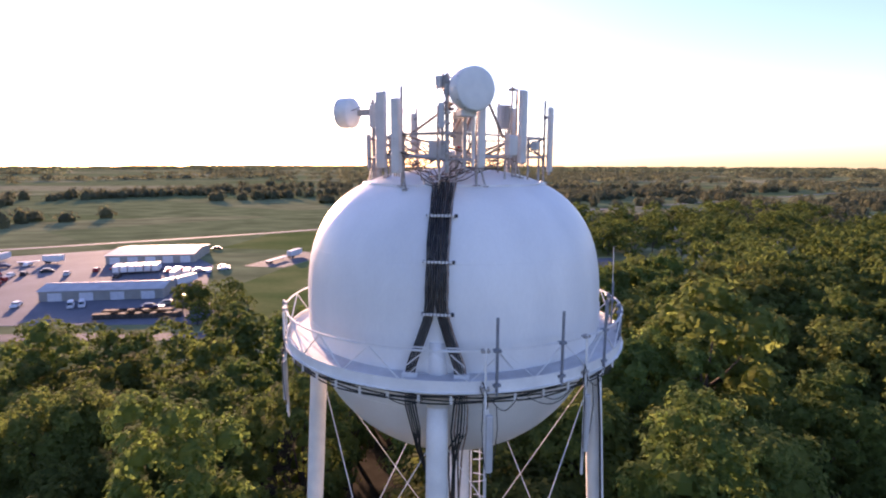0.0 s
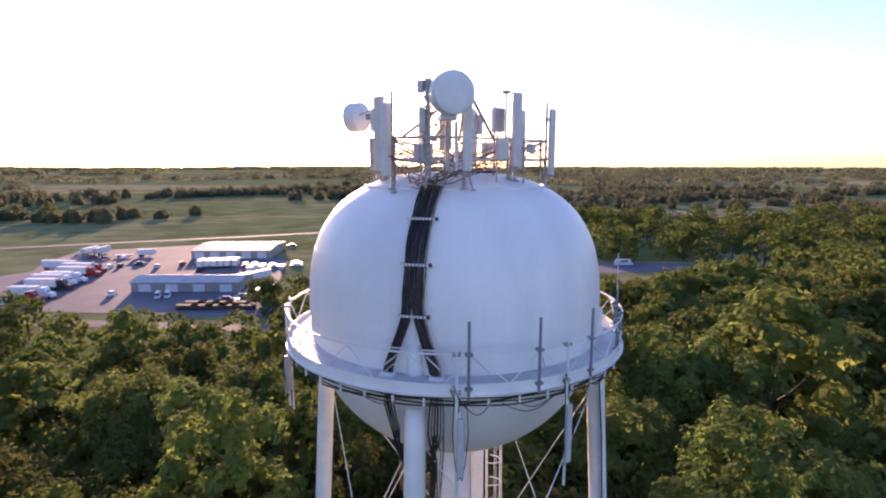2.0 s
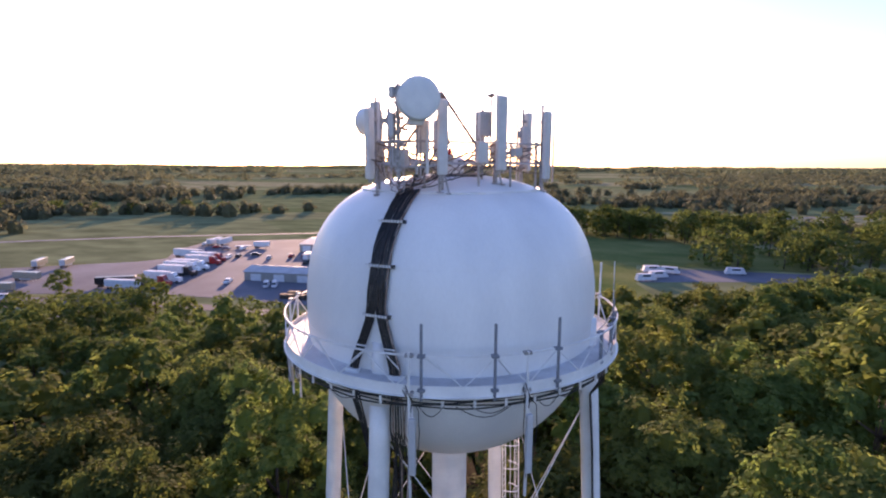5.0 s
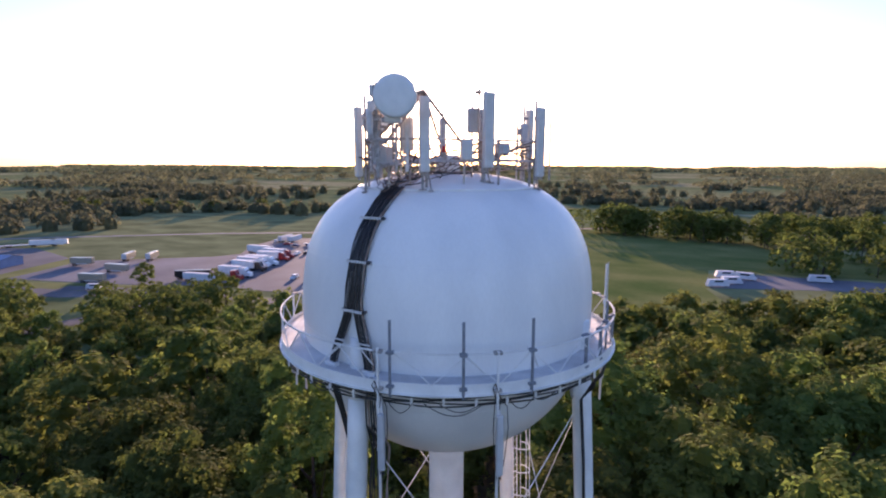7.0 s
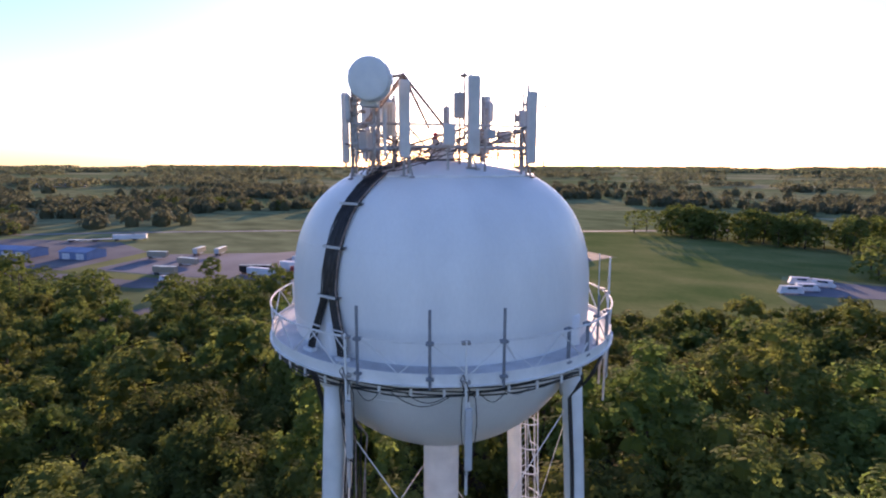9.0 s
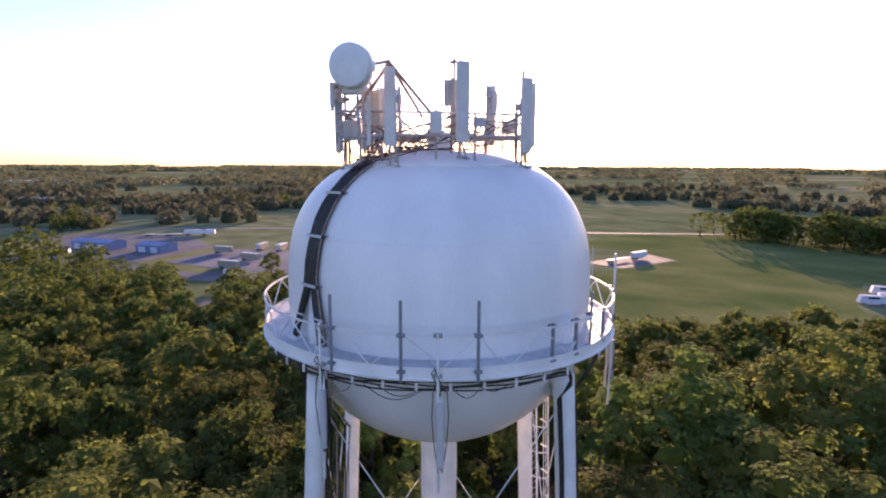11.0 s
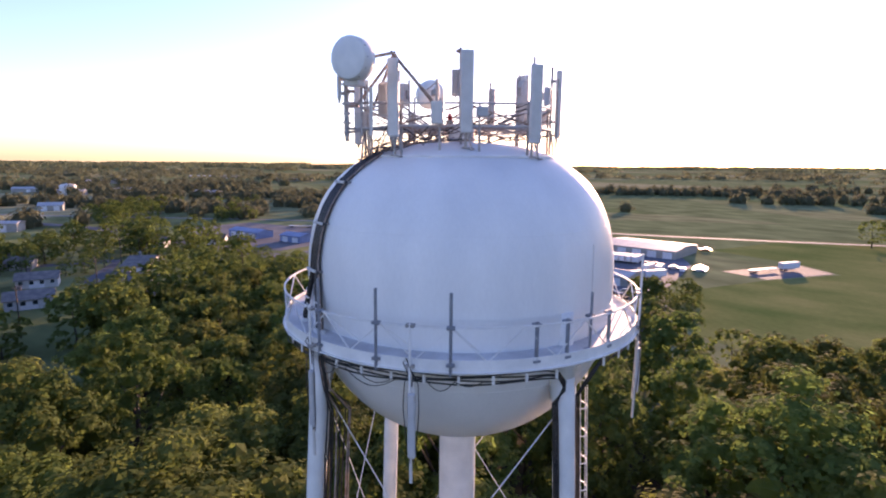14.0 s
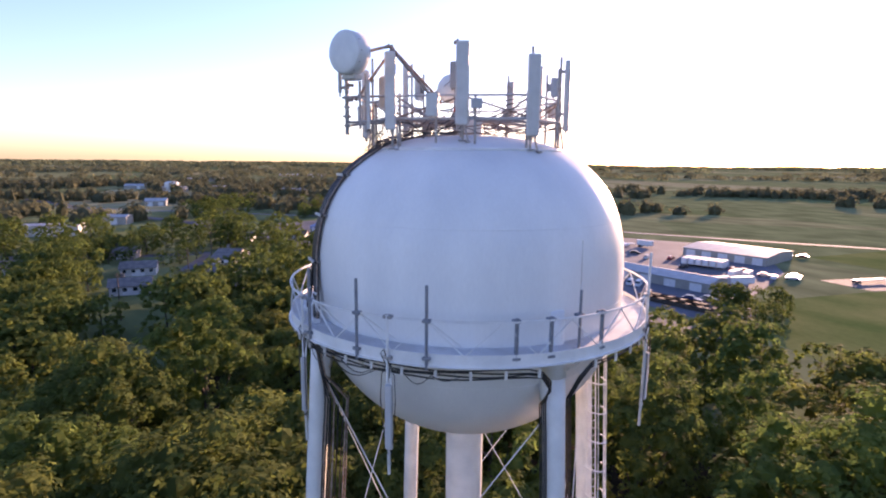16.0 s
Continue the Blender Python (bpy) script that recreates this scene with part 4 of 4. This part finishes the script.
for x, y, turn, ln in ((-629, 8, 70, 30), (-560, 120, 40, 26), (-520, 190, 30, 34), (-640, 60, 60, 40), (-470, 60, 20, 22), (-700, -20, 70, 60), (-900, 60, 75, 80), (-1100, 240, 60, 90), (-900, 330, 50, 60), (-440, -4, 80, 14)):
    building("barn", "distant pale metal farm building in the fields", "barn", x, y, turn, ln, 11, 3.6, 5.4, SIDING_TAN, ROOF_METAL, 2, group="farm buildings")
# cylinder tank far off in the fields
far_tank = thing("storage_tank", "round white storage tank among far trees", "storage tank", at=pose(-620, 24, 0))
part("shell", Geo().turned([(7, 0), (7, 9), (6.4, 10.2), (0.1, 11.5)], 28), WHITE_PAINT, far_tank, smooth=True)


# ---- vehicles ----
def wheel(parent, x, y, r, w):
    m = pose(x, y, r, 90, 0, 0)
    t = part("wheel", Geo().turned([(r * 0.62, -w / 2), (r * 0.94, -w / 2), (r, -w / 2 + 0.04), (r, w / 2 - 0.04), (r * 0.94, w / 2), (r * 0.62, w / 2)], 14, m), TYRE, parent)
    part("rim", Geo().turned([(r * 0.3, -w / 2 + 0.02), (r * 0.6, -w / 2 + 0.05), (r * 0.6, w / 2 - 0.05), (r * 0.3, w / 2 - 0.02)], 12, m), PAINTS[3], t)


def trailer_parts(t, x0, ln, skin, flat=False):
    """A semi-trailer body from x0 backwards."""
    if flat:
        part("deck", Geo().box(ln, 2.5, 0.3, pose(x0 - ln / 2, 0, 1.3), 0.03), skin, t)
    else:
        b = part("trailer_box", Geo().box(ln, 2.55, 2.75, pose(x0 - ln / 2, 0, 2.6), 0.06), skin, t)
        part("rear_door", Geo().box(0.06, 2.3, 2.5, pose(x0 - ln - 0.02, 0, 2.6), 0.01), PAINTS[3], b)
        part("side_skirt", Geo().box(ln * 0.5, 2.4, 0.5, pose(x0 - ln * 0.5, 0, 0.95), 0.03), PAINTS[3], b)
    part("chassis", Geo().box(ln * 0.96, 1.0, 0.25, pose(x0 - ln / 2, 0, 1.05), 0.02), TYRE, t)
    for x in (x0 - ln + 1.4, x0 - ln + 2.7):
        for y in (-1.05, 1.05):
            wheel(t, x, y, 0.5, 0.36)
    for y in (-0.8, 0.8):
        part("landing_leg", Geo().box(0.12, 0.12, 0.95, pose(x0 - 2.6, y, 0.5), 0.01), PAINTS[3], t)


def semi_truck(x, y, turn, ln, skin, cab, label, flat=False):
    t = thing("semi_truck", label, "truck", "parked trucks", pose(x, y, 0.05, 0, 0, turn) @ Matrix.Diagonal((0.85, 0.85, 0.85, 1)))
    trailer_parts(t, 0, ln, skin, flat)
    c = part("cab", Geo().loops([[(0.4, -1.2, 0.7), (0.4, 1.2, 0.7), (0.4, 1.2, 3.6), (0.4, -1.2, 3.6)], [(2.3, -1.2, 0.7), (2.3, 1.2, 0.7), (2.3, 1.15, 3.7), (2.3, -1.15, 3.7)], [(3.1, -1.15, 0.7), (3.1, 1.15, 0.7), (3.1, 1.05, 2.2), (3.1, -1.05, 2.2)], [(4.7, -1.05, 0.6), (4.7, 1.05, 0.6), (4.6, 0.9, 1.8), (4.6, -0.9, 1.8)]]), cab, t)
    part("windscreen", Geo().add([(2.36, -1.0, 3.4), (3.1, -1.0, 2.28), (3.1, 1.0, 2.28), (2.36, 1.0, 3.4), (2.3, -1.0, 3.3), (3.0, -1.0, 2.2), (3.0, 1.0, 2.2), (2.3, 1.0, 3.3)], [(0, 1, 2, 3), (7, 6, 5, 4), (0, 4, 5, 1), (1, 5, 6, 2), (2, 6, 7, 3), (3, 7, 4, 0)]), DARK_GLASS, c)
    part("stack", Geo().tube([(0.3, 1.0, 1.0), (0.3, 1.0, 4.0)], 0.08, 8), PAINTS[3], c)
    for x_ in (-1.2, 0.0, 3.8):
        for y_ in (-1.0, 1.0):
            wheel(t, x_, y_, 0.5, 0.34)
    return t


def trailer(x, y, turn, ln, skin, label, flat=False):
    t = thing("trailer", label, "trailer", "parked trailers", pose(x, y, 0.05, 0, 0, turn) @ Matrix.Diagonal((0.72, 0.72, 0.72, 1)))
    trailer_parts(t, ln / 2, ln, skin, flat)
    return t


WT = "white box semi-trailer with its tractor parked in the yard"
TRUCKS = ((-159, 144.4, -143.9, 145.5, 4, 1, False), (-148, 140.8, -134.1, 142.4, 4, 0, False), (-144.2, 134.5, -131.6, 137.2, 4, 0, False), (-141.8, 126.5, -128.9, 128.2, 4, 4, False), (-141.4, 122.5, -128.9, 124.4, 4, 4, False), (-137.9, 116.8, -125.2, 118.7, 4, 2, False), (-133.5, 107.4, -121.9, 109.2, 4, 4, False), (-131.2, 103, -121.2, 104.7, 2, 0, True))
for ax_, ay_, bx_, by_, body, cab, flat in TRUCKS:
    way = Vector((bx_ - ax_, by_ - ay_))
    front = Vector((bx_, by_)) - way.normalized() * 4.0
    semi_truck(front.x, front.y, math.degrees(math.atan2(way.y, way.x)), (way.length - 4.0) / 0.85, WHITE_PAINT if body == 4 else PAINTS[body], PAINTS[cab], "dark flatbed semi-trailer with its tractor parked in the yard" if flat else WT, flat)
trailer(-136.5, 99.5, 35, 14.6, PAINTS[2], "black box semi-trailer parked at the yard's edge")
trailer(-131, 97, 12, 14, WHITE_PAINT, "white box semi-trailer parked at the yard's edge")
for x, y, turn, ln in ((-190, 97.5, 28, 10.5), (-186, 112, 122, 11), (-179, 116.5, 122, 11), (-167.5, 95.3, 12, 11.5), (-159, 82, 22, 11)):
    trailer(x, y, turn, ln, PAINTS[5], "short pale box trailer standing alone in the yard")
for k in range(6):
    trailer(-108.5 + 2.15 * k, 156.5 + 0.75 * k, -72, 9, WHITE_PAINT, "white box trailer in a row beside the warehouse")
for x, y, turn, ln in ((-86, 149, -78, 9), (-83, 150.5, -70, 8), (-79, 141, 72, 11), (-81.5, 136, 70, 8)):
    trailer(x, y, turn, ln, WHITE_PAINT, "white box trailer beside the metal shed")
for x, y, turn, ln, fl in ((-168.5, 176, 98, 13, False), (-164.5, 177.5, 98, 13, False), (-150, 172, 25, 9, True), (-143, 175, 20, 9, False), (-255.5, 111, 50, 16, True), (-250, 116.5, 48, 13, False), (-246, 121, 48, 9, False), (-262, 103, 40, 14, True)):
    trailer(x, y, turn, ln, WHITE_PAINT, "white trailer parked at the far edge of a yard", fl)
for x, y, turn, ln in ((-64.5, 181, 74, 16), (-60.5, 191, 74, 11)):
    trailer(x, y, turn, ln, WHITE_PAINT, "white trailer parked beyond the grass", ln > 12)


def car(x, y, turn, skin, label, van=False, camper=False):
    name = "camper" if camper else "van" if van else "car"
    t = thing(name, label, name, "parked " + name + "s", pose(x, y, 0.05, 0, 0, turn) @ Matrix.Diagonal((0.72, 0.72, 0.72, 1) if camper or van else (0.9, 0.9, 0.9, 1)))
    L, W_, H1, H2 = (9.0, 2.5, 1.2, 3.1) if camper else (5.6, 2.0, 1.1, 2.4) if van else (4.6, 1.8, 0.85, 1.45)
    w = W_ / 2
    part("body", Geo().box(L, W_, H1 - 0.3, pose(0, 0, 0.3 + (H1 - 0.3) / 2), 0.1), skin, t)
    f = 0.45 if (van or camper) else 0.25
    r = 0.48 if (van or camper) else 0.34
    cabin = part("cabin", Geo().loops([[(-L * r, -w * 0.95, H1), (L * f, -w * 0.95, H1), (L * f, w * 0.95, H1), (-L * r, w * 0.95, H1)], [(-L * (r - 0.06), -w * 0.84, H2), (L * (f - 0.1), -w * 0.84, H2), (L * (f - 0.1), w * 0.84, H2), (-L * (r - 0.06), w * 0.84, H2)]]), skin, t)
    for s in (-1, 1):
        part("side_window", Geo().box(L * 0.4, 0.04, (H2 - H1) * 0.5, pose(0, s * w * 0.92, (H1 + H2) / 2 + 0.05, -s * 8)), DARK_GLASS, cabin)
    part("windscreen", Geo().box(0.05, W_ * 0.8, (H2 - H1) * 0.7, pose(L * (f - 0.045), 0, (H1 + H2) / 2, 0, -30 if not camper else -12)), DARK_GLASS, cabin)
    for a in (-0.32, 0.32):
        for s in (-1, 1):
            wheel(t, a * L, s * w * 0.9, 0.34, 0.22)
    return t


rv = random.Random(11)
for k, (x, y) in enumerate(((-95, 114), (-92.8, 115))):
    car(x, y, -60, WHITE_PAINT, "white van parked before the metal shed", van=True)
car(-149.5, 76.6, 28, WHITE_PAINT, "white van parked at the yard's edge", van=True)
for x, y, a in ((9.8, 163, 28), (13.5, 169, 25), (12, 178.5, 20), (17.5, 178, -8), (38, 184, 10)):
    car(x, y, a, WHITE_PAINT, "white camper parked on gravel beyond the wood", camper=True)
for x, y in ((-123.2, 153.2), (-109, 114.3), (-148, 169), (-71, 112), (-75, 114), (-72.3, 117.5), (-71, 123), (-67.8, 121.4), (-80.4, 160), (-78.6, 168), (-101.8, 207), (-153.7, 165.6), (-171, 173), (-84, 161), (-77, 164), (-133, 158), (-118, 160), (-113, 163), (-105, 150), (-94, 160), (-91, 161.5), (-69, 128), (-139, 150), (-137, 153), (-98, 208), (-160, 168)):
    car(x, y, rv.choice((20, 110, 200, 290)) + rv.uniform(-8, 8), rv.choice(PAINTS), "small parked car in the truck yard")
for k in range(9):
    j = thing("lumber_stack", "low stack of dark timber on the yard", "lumber", "timber stacks", pose(-80 + 3.4 * (k % 5), 104.5 + 3.4 * (k // 5) + 0.5 * (k % 5), 0.05, 0, 0, 9))
    for q in range(3):
        part("plank_layer", Geo().box(5.5, 1.8, 0.35, pose(rv.uniform(-0.15, 0.15), 0, 0.2 + 0.4 * q), 0.02), BARK, j)

# utility poles along the street
for x, y in ((-120, -14), (-150, 2), (-186, 12), (-226, 18), (-134, 34), (-276, 30)):
    p = thing("utility_pole", "weathered wooden utility pole beside the street", "utility pole", "utility poles", pose(x, y, 0, 0, 0, 30))
    part("post", Geo().tube([(0, 0, -0.3), (0, 0, 10.5)], 0.16, 8, r_end=0.11), BARK, p)
    part("crossarm", Geo().box(2.4, 0.12, 0.14, pose(0, 0, 9.8)), BARK, p)
    for k in (-1.05, -0.5, 0.5, 1.05):
        part("insulator", Geo().turned([(0.04, 9.87), (0.06, 9.95), (0.03, 10.03)], 8, Matrix.Translation((k, 0, 0))), DARK_GLASS, p)

strip("road_street", [(-600, -110), (-494, -62), (-392, -29), (-333, 7), (-290, 28), (-235, 44), (-190, 60), (-150, 70), (-120, 88)], 8, 0.05, ASPHALT, "grey asphalt street through the village", "road")
strip("road_lane", [(-215, -60), (-205, 13), (-172, 3), (-151, 10), (-128, 20), (-120, 60), (-124, 86)], 6, 0.055, ASPHALT, "narrow grey village lane", "road")
strip("road_verge", [(-50, 92), (-90, 90), (-124, 86), (-160, 74)], 5, 0.045, ASPHALT, "grey lane along the wood's edge", "road")
sheet("ground_verge", [(-120, 94), (-150, 82), (-186, 71), (-200, 103), (-213, 106), (-196, 66), (-150, 72), (-112, 90)], 0.03, GRASS, "mown green verge between the yards", "grass")
MEADOW = mat("meadow_grass", (0.09, 0.132, 0.042), (0.195, 0.205, 0.08), 0.035, 1.0, fine=0.6, grain=0.22, gloss=0.0, stretch=(1, 1.6, 1))
sheet("ground_meadow", [(-48, 100), (-8, 88), (24, 104), (7, 158), (7, 190), (64, 196), (66, 250), (10, 262), (-60, 285), (-92, 258), (-98, 212), (-62, 207), (-47, 197), (-58, 167), (-66, 128)], 0.02, MEADOW, "rough green and yellowish meadow beyond the wood", "meadow")
sheet("ground_lawn", [(-300, -60), (-262, -40), (-268, 6), (-300, 0)], 0.03, GRASS, "mown green lawn beside the workshop", "grass")


# ---- trees beyond the wood ----
def belt(ax, ay, bx, by, width, count, low, high, lone=False):
    """Trees strewn along a line."""
    for _ in range(count):
        u, v = rng.uniform(0, 1), rng.normal(0, 0.4) * width
        d = Vector((bx - ax, by - ay)).normalized()
        x, y = ax + (bx - ax) * u - d.y * v, ay + (by - ay) * u + d.x * v
        if not lone and any(inside(x, y, q) for q in CLEAR):
            continue
        row = (MID[0] if lone else FAR[int(rng.integers(len(FAR)))], x, y, rng.uniform(low, high) / 15.0, rng.uniform(0, 360), rng.uniform(1.0, 1.4))
        if lone:
            plant(*row[:5], "leafy green tree standing alone in the yard", "lone trees", row[5])
        else:
            beyond.append(row)


CLEAR = [[(-72, 98), (-121, 92), (-190, 70), (-202, 105), (-166, 140), (-180, 184), (-140, 208), (-90, 202), (-76, 168), (-70, 125)], [(-290, 50), (-223, 54), (-194, 64), (-207, 106), (-246, 114), (-300, 92)], [(6, 158), (62, 170), (64, 194), (8, 188)], [(-300, -60), (-262, -40), (-268, 6), (-300, 0)], [(-118, -24), (-118, 4), (-150, 28), (-200, 30), (-215, -2), (-182, -20), (-150, -24)]]
belt(-128, 40, -96, 60, 14, 14, 7, 10)
belt(-118, 72, -60, 72, 14, 22, 6, 9)
belt(-62, 62, -16, 72, 16, 12, 8, 12)
belt(-140.8, 86, -140.4, 86, 0.1, 1, 7.0, 7.1, True)
belt(-68, 112, -57, 124, 4, 12, 5.0, 7.0)
belt(-58, 102, -48, 108, 5, 8, 4.0, 6.0)
belt(-150, 54, -200, 50, 10, 14, 4, 7)
belt(-92, -45, -230, -60, 40, 50, 8, 12)
belt(-150, -6, -260, -10, 40, 34, 5, 9)
belt(-110, -20, -130, -26, 14, 8, 6, 9)
belt(-95, 10, -150, 40, 10, 20, 6, 9)
belt(-90, -6, -150, 24, 20, 30, 9, 13)
belt(-155, 30, -260, 20, 26, 36, 8, 13)
belt(-180, -30, -330, -90, 50, 40, 9, 14)
belt(-310, 10, -420, 60, 24, 30, 8, 12)
belt(-300, 80, -420, 120, 18, 20, 6, 10)
belt(-60, 290, 15, 268, 14, 46, 10, 16)
belt(10, 262, 70, 300, 20, 40, 9, 15)
belt(30, 205, 180, 240, 40, 60, 9, 14)
belt(70, 250, 220, 330, 50, 60, 10, 15)
belt(60, 130, 200, 210, 34, 46, 11, 16)
belt(-108, -34, -168, -31, 12, 26, 8, 11)
belt(-80, -25, -122, -27, 12, 26, 8, 11)
belt(-194, -24, -226, -14, 12, 12, 7, 10)
for x, y, s in ((-194, 8, 0.5), (-198, 4, 0.42), (-243, 3, 0.72), (-236, 8, 0.6), (-160, -1, 0.26), (-184, -3, 0.35), (-186, 2, 0.4), (-150, 22, 0.5), (-136, 12, 0.45), (-128, -4, 0.5), (-126, 0, 0.55), (-154, -22, 0.5), (-181, 24, 0.5), (-192, 27, 0.6)):
    beyond.append((FAR[int(abs(x)) % 3], x, y, s, x * 7, 1.3))
belt(-500, 208, -250, 296, 10, 34, 6, 10)


def joined(name, trees, pick, material, label):
    """Many trees past the counted ones, as one mass."""
    vs, fs, k = [], [], 0
    for kind, x, y, s, turn, flat in trees:
        me = kind[pick]
        v = np.empty(len(me.vertices) * 3)
        me.vertices.foreach_get("co", v)
        v = v.reshape(-1, 3) * np.array((s * flat, s * flat, s))
        c, d = math.cos(radians(turn)), math.sin(radians(turn))
        vs.append(np.stack([v[:, 0] * c - v[:, 1] * d + x, v[:, 0] * d + v[:, 1] * c + y, v[:, 2]], 1))
        fs += [tuple(i + k for i in p.vertices) for p in me.polygons]
        k += len(v)
    me = bpy.data.meshes.new(name)
    me.from_pydata(np.concatenate(vs).tolist(), [], fs)
    me.materials.append(material)
    tagged(new(name, me), label, "trees", kind="stuff")


joined("tree_crowns", beyond, 1, LEAF, "leafy crowns of trees beyond the wood")
joined("tree_trunks", beyond, 0, BARK, "dark trunks of trees beyond the wood")


# far woods: rounded crowns of leaf sprays over a closed mound, gathered into groves; haze is in their leaf colour
def far_mass(name, near, far, count, wide, high, sprays, size, patch, cut, label):
    cs, ways, mounds, tried = [], [], [], 0
    ring_ = [(math.cos(2 * math.pi * k / 7), math.sin(2 * math.pi * k / 7)) for k in range(7)]
    while len(cs) < count and tried < count * 40:
        tried += 1
        r = math.sqrt(rng.uniform(near * near, far * far))
        a = radians(90) + rng.uniform(radians(-52), radians(112))
        x, y = r * math.cos(a), r * math.sin(a)
        n = noise.fractal(Vector((x * patch * 0.8 + y * patch * 0.6, (y * 0.8 - x * 0.6) * patch * 2.6, 3.7)), 1.0, 2.0, 4)
        side = math.degrees(a) - 90
        bias = 0.3 if side < -6 else (-0.12 if side < 45 else 0.1)
        if n + bias < cut or (x < -60 and x * 0.62 + y * 0.79 < 220 and r < 330):
            continue
        h = high * rng.uniform(0.65, 1.2)
        w = wide * rng.uniform(0.65, 1.3)
        q = unit(sprays)
        q[:, 2] = np.abs(q[:, 2])
        cs.append(np.array((x, y, h * 0.25)) + q * np.array((w / 2, w / 2, h * 0.75)) * rng.uniform(0.85, 1.03, (sprays, 1)))
        ways.append(q + np.array((0, 0, 0.15)))
        if near > 800:
            continue
        rows_ = []
        for k, (u, z) in enumerate(((0.6, 0.0), (0.65, 0.3), (0.45, 0.6), (0.1, 0.78))):
            rows_ += [(x + c * u * w / 2 * rng.uniform(0.85, 1.1), y + d * u * w / 2 * rng.uniform(0.85, 1.1), z * h * rng.uniform(0.92, 1.05)) for c, d in ring_]
        mounds.append(np.array(rows_))
    v = leaves(np.concatenate(cs), np.concatenate(ways), size, 0.2)
    v[:, 2] = np.maximum(v[:, 2], 0.1)
    f = np.arange(len(v)).reshape(-1, 3).tolist()
    one = [(7 * k + i, 7 * k + (i + 1) % 7, 7 * k + 7 + (i + 1) % 7, 7 * k + 7 + i) for k in range(3) for i in range(7)] + [tuple(range(21, 28))]
    for m, _ in enumerate(mounds):
        o = len(v) + 28 * m
        f += [tuple(i + o for i in q) for q in one]
    me = bpy.data.meshes.new(name)
    me.from_pydata(np.concatenate([v] + mounds).tolist(), [], f)
    me.materials.append(LEAF_HAZED)
    tagged(new(name, me), label, "woods", kind="stuff")


far_mass("woods_middle", 320, 850, 2000, 13, 10, 52, 1.7, 0.006, 0.2, "green hedgerows and groves in the fields, distance haze put into their leaf colour")
far_mass("woods_far", 850, 2000, 2000, 26, 11, 60, 3.4, 0.003, 0.24, "green groves across far farmland, distance haze put into their leaf colour")
far_mass("woods_horizon", 2000, 4600, 2600, 90, 15, 38, 10.0, 0.0012, 0.16, "continuous woods along the horizon, distance haze put into their leaf colour")
